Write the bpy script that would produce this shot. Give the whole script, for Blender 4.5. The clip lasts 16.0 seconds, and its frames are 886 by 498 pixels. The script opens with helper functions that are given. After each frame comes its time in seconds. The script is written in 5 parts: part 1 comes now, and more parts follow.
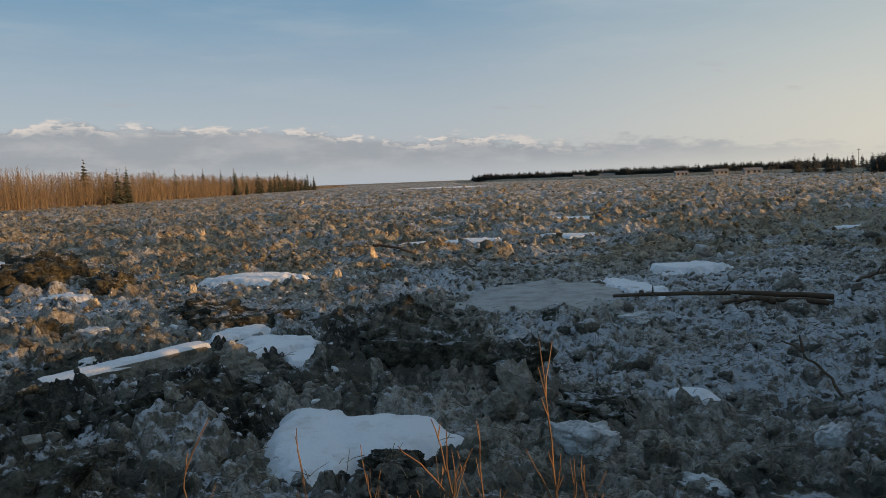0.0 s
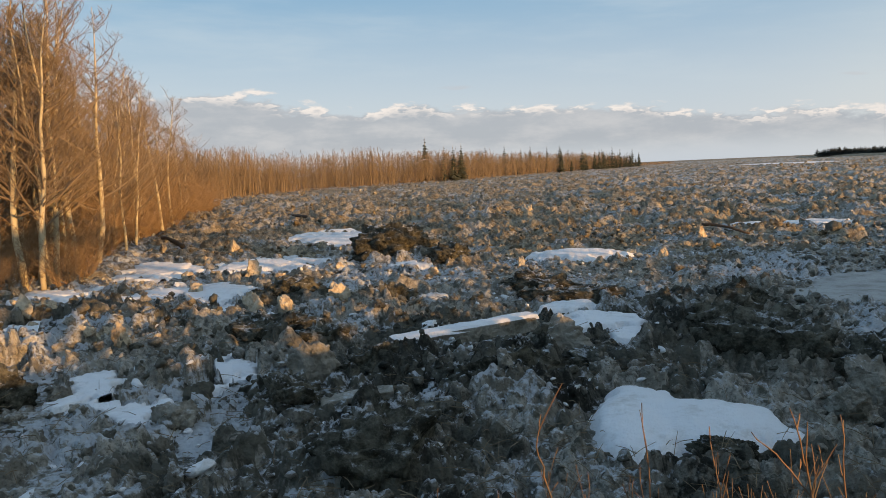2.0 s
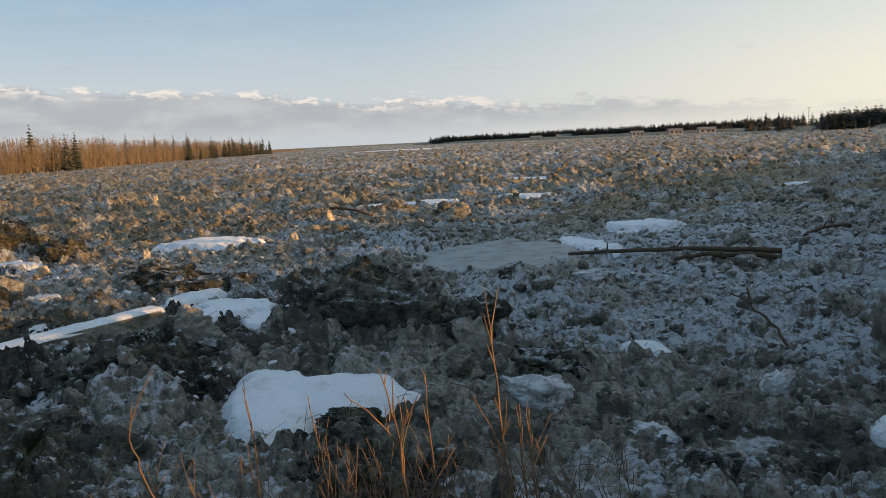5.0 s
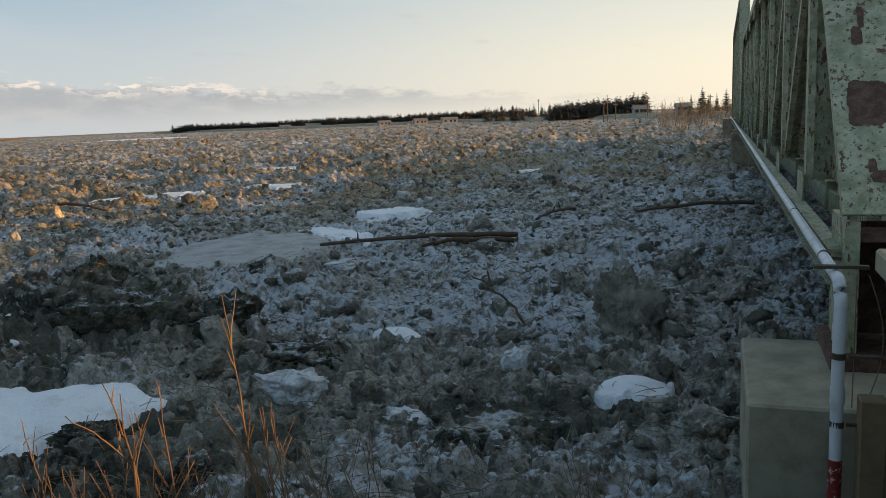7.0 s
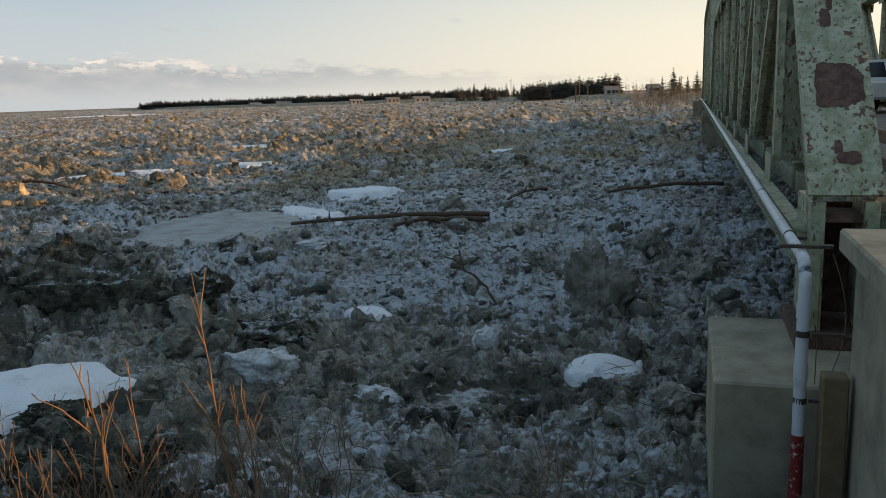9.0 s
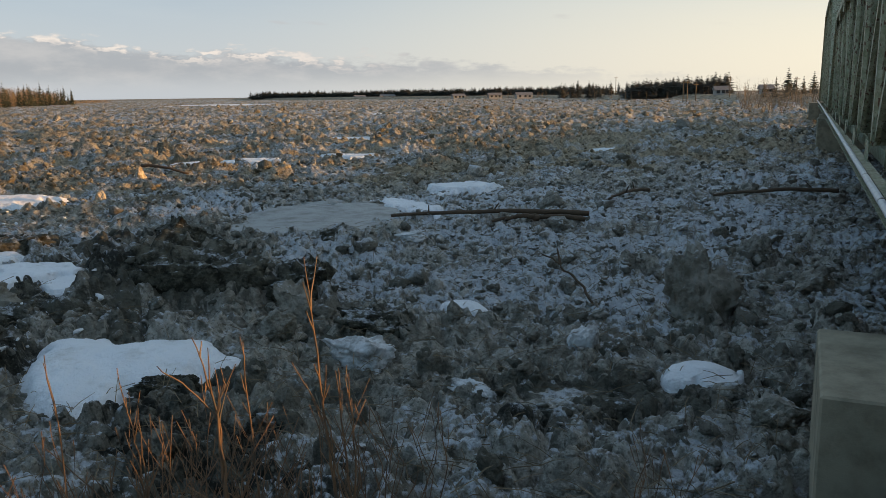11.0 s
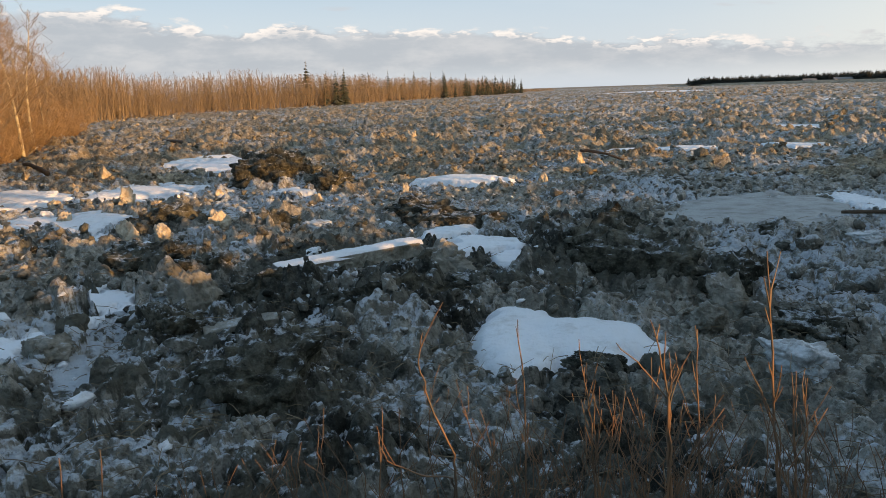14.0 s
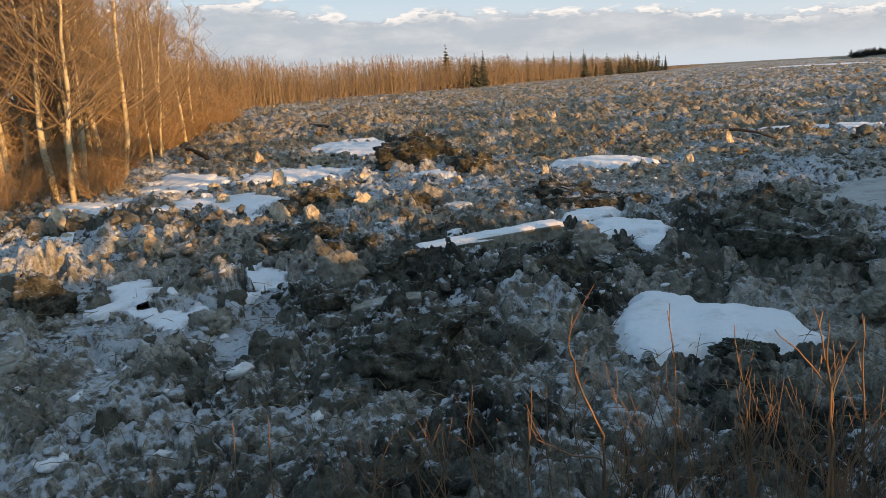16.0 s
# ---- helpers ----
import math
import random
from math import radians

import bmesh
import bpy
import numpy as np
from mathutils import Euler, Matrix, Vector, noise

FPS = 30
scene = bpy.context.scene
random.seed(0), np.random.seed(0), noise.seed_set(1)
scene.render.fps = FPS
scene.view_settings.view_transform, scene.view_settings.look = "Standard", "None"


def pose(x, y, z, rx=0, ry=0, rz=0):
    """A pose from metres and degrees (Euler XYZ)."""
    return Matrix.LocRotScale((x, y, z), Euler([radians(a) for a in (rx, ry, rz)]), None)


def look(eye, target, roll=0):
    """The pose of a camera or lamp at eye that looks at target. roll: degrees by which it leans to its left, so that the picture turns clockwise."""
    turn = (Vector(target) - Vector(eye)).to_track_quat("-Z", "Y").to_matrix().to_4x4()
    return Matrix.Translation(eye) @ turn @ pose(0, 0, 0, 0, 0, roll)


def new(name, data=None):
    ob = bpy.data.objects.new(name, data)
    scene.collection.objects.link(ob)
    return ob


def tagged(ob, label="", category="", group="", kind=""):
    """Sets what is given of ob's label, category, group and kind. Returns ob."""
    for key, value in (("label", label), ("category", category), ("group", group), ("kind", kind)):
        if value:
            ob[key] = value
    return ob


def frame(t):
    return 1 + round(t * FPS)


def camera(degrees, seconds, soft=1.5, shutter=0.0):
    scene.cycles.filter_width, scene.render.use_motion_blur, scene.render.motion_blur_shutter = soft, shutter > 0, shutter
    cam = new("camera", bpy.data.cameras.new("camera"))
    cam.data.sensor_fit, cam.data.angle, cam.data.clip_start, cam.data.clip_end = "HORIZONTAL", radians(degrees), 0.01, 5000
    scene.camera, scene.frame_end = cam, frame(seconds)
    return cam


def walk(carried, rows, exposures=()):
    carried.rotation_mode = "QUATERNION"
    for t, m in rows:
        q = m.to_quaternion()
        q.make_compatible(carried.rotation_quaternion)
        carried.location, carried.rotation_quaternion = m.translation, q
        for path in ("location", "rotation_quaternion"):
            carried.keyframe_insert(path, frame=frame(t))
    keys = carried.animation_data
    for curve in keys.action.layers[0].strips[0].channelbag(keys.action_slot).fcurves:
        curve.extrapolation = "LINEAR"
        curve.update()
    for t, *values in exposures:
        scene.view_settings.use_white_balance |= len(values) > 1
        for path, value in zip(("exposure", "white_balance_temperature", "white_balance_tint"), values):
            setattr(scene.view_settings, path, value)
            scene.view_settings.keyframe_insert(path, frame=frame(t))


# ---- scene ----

# ------------------------------------------------------------- camera
cam = camera(57.04, 16.0, soft=0.7)
# seconds, x, y, z of the eye in metres; yaw to the left, pitch up, lean to the right in degrees
ROWS = [
    (0.0, 0.009, 0.054, 3.608, 0.00, -4.83, 2.20),
    (0.5, -0.027, 0.025, 3.554, 7.29, -4.41, 2.09),
    (1.0, -0.084, 0.029, 3.595, 16.78, -4.34, 1.92),
    (1.5, -0.097, 0.013, 3.617, 21.34, -4.82, 2.23),
    (2.0, -0.105, -0.018, 3.609, 22.47, -5.53, 2.51),
    (2.5, -0.099, -0.023, 3.612, 22.47, -5.89, 2.63),
    (3.0, -0.088, 0.001, 3.611, 22.40, -6.03, 2.89),
    (3.5, -0.046, 0.023, 3.610, 18.36, -6.48, 3.09),
    (4.0, 0.004, 0.051, 3.531, 7.37, -7.01, 2.93),
    (4.2, 0.027, 0.042, 3.529, 4.30, -7.23, 2.86),
    (6.3, 0.114, 0.023, 3.590, -13.12, -8.73, 2.88),
    (6.5, 0.132, 0.030, 3.589, -15.89, -8.91, 2.81),
    (7.0, 0.146, 0.040, 3.583, -20.07, -9.12, 2.51),
    (7.5, 0.151, 0.036, 3.570, -21.87, -9.40, 2.24),
    (8.0, 0.149, 0.032, 3.571, -21.96, -9.93, 2.24),
    (10.5, 0.131, 0.040, 3.575, -21.44, -11.09, 1.03),
    (11.0, 0.087, -0.003, 3.587, -15.19, -10.76, 0.80),
    (11.5, 0.055, 0.001, 3.590, -8.43, -10.68, 0.64),
    (12.0, 0.011, 0.002, 3.588, -0.84, -10.55, 1.17),
    (12.5, -0.025, -0.027, 3.596, 7.96, -10.27, 1.83),
    (13.0, -0.061, -0.063, 3.599, 13.75, -10.25, 1.84),
    (13.5, -0.063, -0.069, 3.603, 14.40, -10.90, 1.69),
    (14.0, -0.074, -0.075, 3.605, 14.51, -10.99, 1.88),
    (14.5, -0.064, -0.067, 3.599, 14.92, -11.11, 3.36),
    (15.0, -0.086, -0.098, 3.608, 17.02, -11.33, 3.87),
    (15.5, -0.085, -0.111, 3.612, 21.75, -12.10, 4.68),
    (16.0, -0.110, -0.157, 3.621, 24.38, -11.83, 3.31),
]
walk(cam, [(t, pose(x, y, z, 0, 0, yaw) @ pose(0, 0, 0, 90 + pitch) @ pose(0, 0, 0, 0, 0, -lean))
           for t, x, y, z, yaw, pitch, lean in ROWS], exposures=[(0.0, -0.05, 6500, 10), (1.0, 0.3, 6500, 10), (2.5, 0.38, 6600, 10), (4.0, 0.35, 6600, 10), (7.5, 0.37, 6950, 10), (10.5, 0.32, 6780, 10),
                      (12.0, 0.27, 6620, 10), (13.5, 0.58, 6550, 10), (14.5, 0.52, 6550, 10), (16.0, 0.55, 6450, 10)])

# ------------------------------------------------------------- light
SUN_AZ, SUN_EL = 112.0, 7.0          # degrees clockwise from +y, and above the horizon


def nodes_of(owner):
    owner.use_nodes = True
    tree = owner.node_tree
    tree.nodes.clear()
    return tree


class Net:
    """Short forms for building node trees."""
    def __init__(self, owner):
        self.tree = nodes_of(owner)

    def node(self, kind, **values):
        n = self.tree.nodes.new(kind)
        for key, value in values.items():
            setattr(n, key, value)
        return n

    def link(self, a, b):
        self.tree.links.new(a, b)

    def feed(self, socket, value):
        if isinstance(value, bpy.types.NodeSocket):
            self.link(value, socket)
        else:
            socket.default_value = value

    def math(self, op, a, b=0.0, c=0.0, clamp=False):
        n = self.node("ShaderNodeMath", operation=op, use_clamp=clamp)
        for s, v in zip(n.inputs, (a, b, c)):
            self.feed(s, v)
        return n.outputs[0]

    def mix(self, f, a, b):
        n = self.node("ShaderNodeMix", data_type="RGBA")
        self.feed(n.inputs["Factor"], f)
        for key, v in (("A", a), ("B", b)):
            s = [i for i in n.inputs if i.name == key and i.type == "RGBA"][0]
            self.feed(s, (*v, 1.0) if isinstance(v, tuple) and len(v) == 3 else v)
        return [o for o in n.outputs if o.type == "RGBA"][0]

    def step(self, x, lo, hi):
        n = self.node("ShaderNodeMapRange", interpolation_type="SMOOTHSTEP")
        self.feed(n.inputs["Value"], x)
        n.inputs["From Min"].default_value, n.inputs["From Max"].default_value = lo, hi
        return n.outputs["Result"]

    def noise(self, vector, scale, detail=4.0, rough=0.55, out=0):
        n = self.node("ShaderNodeTexNoise")
        if vector is not None:
            self.link(vector, n.inputs["Vector"])
        n.inputs["Scale"].default_value, n.inputs["Detail"].default_value = scale, detail
        n.inputs["Roughness"].default_value = rough
        return n.outputs[out]


world = bpy.data.worlds.new("evening_sky")
scene.world = world
net = Net(world)
sky = net.node("ShaderNodeTexSky", sky_type="NISHITA", sun_disc=False, sun_elevation=radians(SUN_EL),
               sun_rotation=radians(SUN_AZ), altitude=300.0, air_density=1.0, dust_density=1.2, ozone_density=1.5)
coord = net.node("ShaderNodeTexCoord").outputs["Generated"]
xyz = net.node("ShaderNodeSeparateXYZ")
net.link(coord, xyz.inputs[0])
X, Y, Z = xyz.outputs
az = net.math("ARCTAN2", X, Y)                       # radians clockwise from +y
el = net.math("ARCSINE", Z)
# clear sky: blue away from the sun, pale gold round it
toward = net.step(net.math("COSINE", net.math("SUBTRACT", az, radians(86.0))), -0.05, 0.95)
low_air = net.mix(toward, (4.0, 4.4, 4.9), (7.4, 6.8, 5.5))
high_air = net.mix(toward, (1.0, 2.5, 4.0), (4.0, 4.9, 5.1))
clear = net.mix(net.step(el, 0.02, 0.30), low_air, high_air)
clear = net.mix(net.step(el, 0.28, 1.0), clear, net.mix(toward, (1.7, 2.6, 3.9), (2.6, 3.2, 4.0)))
clear = net.mix(0.85, sky.outputs[0], clear)
flat = net.node("ShaderNodeCombineXYZ")
net.link(net.math("MULTIPLY", az, 9.0), flat.inputs[0])
net.link(net.math("MULTIPLY", el, 26.0), flat.inputs[1])
puff = net.noise(flat.outputs[0], 3.6, 6.0, 0.55)
wide = net.noise(flat.outputs[0], 0.55, 3.0, 0.5)
# the bank of cloud: its top sinks towards the sun
top = net.math("MULTIPLY_ADD", az, -0.060, 0.056)
top = net.math("ADD", top, net.math("MULTIPLY_ADD", puff, 0.040, -0.020))
top = net.math("ADD", top, net.math("MULTIPLY_ADD", wide, 0.060, -0.030))
depth_in = net.math("SUBTRACT", top, el)
bank_k = net.math("MULTIPLY", net.step(depth_in, 0.0, 0.010), net.step(el, 0.002, 0.034))
bank_k = net.math("MULTIPLY", bank_k, net.math("MULTIPLY_ADD", net.step(az, 0.70, 0.10), 0.62, 0.30))
rim = net.math("MULTIPLY", net.step(depth_in, 0.020, 0.006), net.step(puff, 0.47, 0.57))
rim = net.math("MULTIPLY", net.math("MULTIPLY", rim, bank_k), net.step(az, 0.30, 0.05))
inner = net.step(net.noise(flat.outputs[0], 1.3, 5.0, 0.6), 0.4, 0.7)
# thin streaks of high cloud
thin = net.node("ShaderNodeCombineXYZ")
net.link(net.math("MULTIPLY_ADD", az, 2.2, net.math("MULTIPLY", el, 3.0)), thin.inputs[0])
net.link(net.math("MULTIPLY", el, 12.0), thin.inputs[1])
veil = net.step(net.noise(thin.outputs[0], 1.3, 5.0, 0.6), 0.42, 0.75)
veil = net.math("MULTIPLY", veil, net.math("MULTIPLY", net.step(el, 0.05, 0.14), 0.30))
streak = net.step(net.noise(thin.outputs[0], 3.1, 3.0, 0.5), 0.64, 0.72)
streak = net.math("MULTIPLY", streak, net.math("MULTIPLY", net.step(el, 0.060, 0.080), net.step(el, 0.14, 0.10)))
paint = net.mix(veil, clear, (4.5, 4.9, 5.0))
paint = net.mix(net.math("MULTIPLY", streak, 0.40), paint, (3.6, 3.5, 3.6))
paint = net.mix(bank_k, paint, net.mix(inner, (2.85, 3.05, 3.3), (3.7, 3.75, 3.85)))
paint = net.mix(net.math("MULTIPLY", rim, 0.8), paint, (7.4, 6.6, 5.9))
back = net.node("ShaderNodeBackground")
net.link(paint, back.inputs[0])
back.inputs[1].default_value = 0.12
net.link(back.outputs[0], net.node("ShaderNodeOutputWorld").inputs[0])

sun = new("sun", bpy.data.lights.new("sun", "SUN"))
sun.data.energy, sun.data.angle, sun.data.color = 5.0, radians(0.6), (1.0, 0.54, 0.19)
sa, se = radians(SUN_AZ), radians(SUN_EL)
sun.matrix_world = look((60, 10, 40), (60 - math.sin(sa) * math.cos(se), 10 - math.cos(sa) * math.cos(se), 40 - math.sin(se)))

# ------------------------------------------------------------- materials


def surface(name, colour, rough=0.85, metal=0.0, bump=None, dist=0.02, spec=0.4):
    """A material; colour(net, position) and bump(net, position) return sockets."""
    m = bpy.data.materials.new(name)
    n = Net(m)
    pos = n.node("ShaderNodeNewGeometry").outputs["Position"]
    b = n.node("ShaderNodeBsdfPrincipled")
    col = colour(n, pos) if callable(colour) else (*colour, 1.0)
    n.feed(b.inputs["Base Color"], col)
    n.feed(b.inputs["Roughness"], rough(n, pos) if callable(rough) else rough)
    b.inputs["Metallic"].default_value = metal
    b.inputs["Specular IOR Level"].default_value = spec
    if bump:
        bn = n.node("ShaderNodeBump")
        bn.inputs["Distance"].default_value = dist
        n.link(bump(n, pos), bn.inputs["Height"])
        n.link(bn.outputs[0], b.inputs["Normal"])
    n.link(b.outputs[0], n.node("ShaderNodeOutputMaterial").inputs[0])
    return m


def attr(n, name):
    return n.node("ShaderNodeAttribute", attribute_name=name).outputs["Fac"]


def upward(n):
    """How far a face looks up: frost, thin snow and painted light lie there."""
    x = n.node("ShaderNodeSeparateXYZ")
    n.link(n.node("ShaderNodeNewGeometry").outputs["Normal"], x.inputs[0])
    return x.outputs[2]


def frost_and_lit_tops(n, p, col, lo, hi, most=0.85, extra=None):
    """Adds hoar frost and snow crumbs, with light painted onto faces that look up."""
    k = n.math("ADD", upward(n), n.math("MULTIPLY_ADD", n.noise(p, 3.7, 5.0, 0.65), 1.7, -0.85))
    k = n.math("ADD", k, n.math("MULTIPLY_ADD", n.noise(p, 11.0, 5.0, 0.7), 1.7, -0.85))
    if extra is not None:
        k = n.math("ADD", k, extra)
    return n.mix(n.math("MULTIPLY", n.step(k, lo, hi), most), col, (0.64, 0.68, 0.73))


def rubble_colour(n, p):
    mud, tone, rime = attr(n, "mud"), attr(n, "tone"), attr(n, "rime")
    big = n.noise(p, 0.9, 4.0, 0.6)
    mid = n.noise(p, 5.0, 6.0, 0.65)
    fine = n.noise(p, 19.0, 5.0, 0.62)
    k = n.math("ADD", tone, n.math("MULTIPLY_ADD", mid, 1.6, -0.8))
    silt = n.mix(n.step(k, 0.22, 0.80), (0.21, 0.195, 0.16), (0.50, 0.47, 0.41))
    silt = n.mix(n.math("MULTIPLY", n.step(fine, 0.46, 0.35), 0.6), silt, (0.075, 0.068, 0.052))
    # Warm sunlight on the far ice put into the colour as a clay tint.
    clay = n.mix(n.step(k, 0.22, 0.80), (0.17, 0.135, 0.085), (0.47, 0.39, 0.27))
    silt = n.mix(n.step(rime, -0.12, -0.36), silt, clay)
    dirt = n.mix(n.step(n.math("ADD", mid, n.math("MULTIPLY_ADD", tone, 0.8, -0.4)), 0.38, 0.68), (0.024, 0.024, 0.018), (0.125, 0.120, 0.095))
    dirt = n.mix(n.math("MULTIPLY", n.step(fine, 0.58, 0.70), 0.5), dirt, (0.20, 0.19, 0.165))
    f = n.math("ADD", mud, n.math("MULTIPLY_ADD", big, 1.2, -0.6))
    f = n.math("ADD", f, n.math("MULTIPLY_ADD", mid, 0.8, -0.4))
    f = n.math("ADD", f, n.math("MULTIPLY_ADD", tone, 1.1, -0.55))
    dirty = n.step(f, 0.26, 0.46)
    extra = n.math("SUBTRACT", rime, n.math("MULTIPLY", dirty, 0.22))
    return frost_and_lit_tops(n, p, n.mix(dirty, silt, dirt), 0.80, 1.22, 0.8, extra)


def fine_bump(n, p):
    return n.math("ADD", n.noise(p, 6.5, 6.0, 0.62), n.math("MULTIPLY", n.noise(p, 45.0, 3.0, 0.6), 0.10))


RUBBLE = surface("dirty_ice_rubble", rubble_colour, 0.8, bump=fine_bump, dist=0.22, spec=0.25)
SNOW = surface("old_snow", lambda n, p: n.mix(n.step(n.noise(p, 1.7, 6.0, 0.7), 0.50, 0.80), (0.84, 0.85, 0.87), (0.58, 0.57, 0.55)),
               0.75, bump=lambda n, p: n.math("ADD", n.noise(p, 5.0, 5.0, 0.6), n.math("MULTIPLY", n.noise(p, 45.0, 3.0), 0.3)), dist=0.09, spec=0.2)
GREY_ICE = surface("refrozen_slush", lambda n, p: n.mix(n.step(n.noise(p, 1.3, 6.0, 0.7), 0.4, 0.7), (0.34, 0.335, 0.32), (0.19, 0.18, 0.16)),
                   0.6, bump=fine_bump, dist=0.03)
BLOCK_ICE = surface("muddy_ice_block", lambda n, p: frost_and_lit_tops(n, p, n.mix(n.step(n.noise(p, 2.6, 6.0, 0.65), 0.40, 0.66), (0.34, 0.32, 0.275), (0.15, 0.135, 0.10)), 0.92, 1.32, 0.7),
                    0.6, bump=fine_bump, dist=0.13)


def mud_colour(n, p):
    mid, fine = n.noise(p, 4.0, 6.0, 0.7), n.noise(p, 16.0, 5.0, 0.65)
    col = n.mix(n.step(mid, 0.38, 0.66), (0.030, 0.029, 0.021), (0.15, 0.142, 0.110))
    col = n.mix(n.math("MULTIPLY", n.step(fine, 0.57, 0.70), 0.5), col, (0.20, 0.19, 0.165))
    return frost_and_lit_tops(n, p, col, 0.86, 1.34, 0.7)


MUD = surface("frozen_mud", mud_colour, 0.9, bump=fine_bump, dist=0.16, spec=0.15)
GROUND = surface("river_flats", lambda n, p: n.mix(n.step(n.noise(p, 0.02, 6.0, 0.6), 0.4, 0.6), (0.17, 0.14, 0.10), (0.30, 0.25, 0.18)), 0.9)

# ------------------------------------------------------------- the ice field


def hash2(ix, iy, seed):
    """Repeatable random numbers from 0 to 1 for whole-number places."""
    h = (ix.astype(np.int64) * 374761393 + iy.astype(np.int64) * 668265263 + seed * 974634777) & 0x7FFFFFFF
    h = ((h ^ (h >> 13)) * 1274126177) & 0x7FFFFFFF
    h = ((h ^ (h >> 16)) * 668265263) & 0x7FFFFFFF
    return ((h ^ (h >> 15)) & 0xFFFFF) / float(0xFFFFF)


def value_noise(x, y, seed):
    ix, iy = np.floor(x), np.floor(y)
    fx, fy = x - ix, y - iy
    fx, fy = fx * fx * (3 - 2 * fx), fy * fy * (3 - 2 * fy)
    a, b = hash2(ix, iy, seed), hash2(ix + 1, iy, seed)
    c, d = hash2(ix, iy + 1, seed), hash2(ix + 1, iy + 1, seed)
    return (a + (b - a) * fx) * (1 - fy) + (c + (d - c) * fx) * fy


def fbm(x, y, seed, octaves=4):
    total, amp, norm = 0.0, 1.0, 0.0
    for o in range(octaves):
        total = total + amp * value_noise(x * 2 ** o + 17.3 * o, y * 2 ** o - 9.1 * o, seed + o)
        norm, amp = norm + amp, amp * 0.5
    return total / norm


def lumps(x, y, cell, seed, power=1.0):
    """Broken lumps, one in each cell: their height, and a random tone for each."""
    wx = x + 0.45 * cell * (fbm(x / cell * 1.7, y / cell * 1.7, seed + 7, 3) - 0.5)
    wy = y + 0.45 * cell * (fbm(x / cell * 1.7 + 31, y / cell * 1.7, seed + 8, 3) - 0.5)
    gx, gy = np.floor(wx / cell), np.floor(wy / cell)
    best, tone = np.full(x.shape, -1.0), np.zeros(x.shape)
    for dx in (-1, 0, 1):
        for dy in (-1, 0, 1):
            cx, cy = gx + dx, gy + dy
            px = (cx + 0.1 + 0.8 * hash2(cx, cy, seed)) * cell
            py = (cy + 0.1 + 0.8 * hash2(cx, cy, seed + 1)) * cell
            tall = 0.25 + 0.75 * hash2(cx, cy, seed + 2) ** power
            turn = hash2(cx, cy, seed + 3) * 6.283
            ux, uy = (wx - px) / cell, (wy - py) / cell
            a = ux * np.cos(turn) + uy * np.sin(turn)
            b = uy * np.cos(turn) - ux * np.sin(turn)
            d = 0.4 * np.maximum(np.abs(a), np.abs(b) * 1.3) + 0.6 * np.hypot(a, b * 1.15)
            body = np.clip(1 - (d / 0.68) ** 2, 0, 1) ** 0.6
            tip = hash2(cx, cy, seed + 4) * 1.6 - 0.8
            body = np.minimum(body, 0.74 + tip * a + 0.6 * tip * b) * tall
            k = body > best
            best = np.where(k, body, best)
            tone = np.where(k, hash2(cx, cy, seed + 5), tone)
    return np.clip(best, 0, None), tone


# patches of snow: x, y, half-width, half-length, degrees
SNOW_PATCHES = [
    ((-1.92, 11.40, 0.80, 1.80, 10), (-1.10, 11.45, 1.45, 1.18, -14)),
    ((-3.70, 17.60, 1.15, 1.00, -20), (-4.90, 19.00, 0.60, 1.30, -12), (-2.9, 16.6, 0.5, 0.8, 10)),
    ((-2.0, 16.0, 0.42, 0.40, 0),),
    ((-7.5, 31.5, 1.7, 1.6, 0),),
    ((-1.4, 45.6, 1.4, 1.6, 0), (1.5, 46.9, 1.8, 1.6, 0)),
    ((17.6, 136.0, 3.6, 7.5, 0),),
    ((6.0, 26.2, 0.75, 2.6, 10),),
    ((9.2, 30.2, 1.4, 1.1, 0),),
    ((5.85, 8.7, 0.6, 0.42, -25),),
    ((23.9, 46.0, 1.9, 1.4, 0),),
    ((37.3, 51.3, 1.4, 1.8, 0),),
    ((3.9, 12.8, 0.40, 0.50, 30),),
    ((-11.4, 10.8, 0.55, 1.10, 45), (-11.0, 9.9, 0.3, 0.4, 0)),
    ((-9.35, 9.70, 0.60, 0.70, 42), (-10.1, 9.7, 0.5, 0.3, 0)),
    ((-9.55, 12.2, 0.55, 1.35, 36), (-9.2, 11.2, 0.4, 0.4, 0)),
    ((-6.03, 9.8, 0.55, 0.25, 25),),
    ((-23.7, 26.3, 1.6, 4.4, 41),),
    ((-18.0, 20.9, 1.2, 2.7, 40), (-17.0, 21.6, 1.1, 2.9, 37)),
    ((-14.2, 18.1, 0.49, 1.11, 37),),
    ((-17.2, 14.9, 1.27, 1.23, 47),),
    ((-22.7, 20.2, 1.52, 1.98, 47),),
    ((-23.2, 40.6, 3.03, 5.15, 29),),
    ((-19.7, 28.6, 2.00, 2.82, 34),),
    ((-18.3, 19.3, 0.99, 0.95, 42),),
    ((-9.8, 15.4, 0.35, 1.84, 31),),
    ((-41.0, 36.0, 7.0, 7.0, 0),),
    ((7.5, 48.0, 1.5, 1.6, 0),),
    ((-12.8, 25.5, 0.6, 0.6, 0),),
    ((-13.2, 28.0, 0.8, 0.7, 0),),
    ((-9.6, 20.6, 0.5, 0.4, 0),),
    ((10.0, 66.0, 2.2, 3.0, 0),),
    ((-4.0, 72.0, 2.6, 3.0, 0),),
    ((31.0, 150.0, 5.0, 8.0, 0),),
    ((3.5, 380.0, 26.0, 40.0, 0),),
]
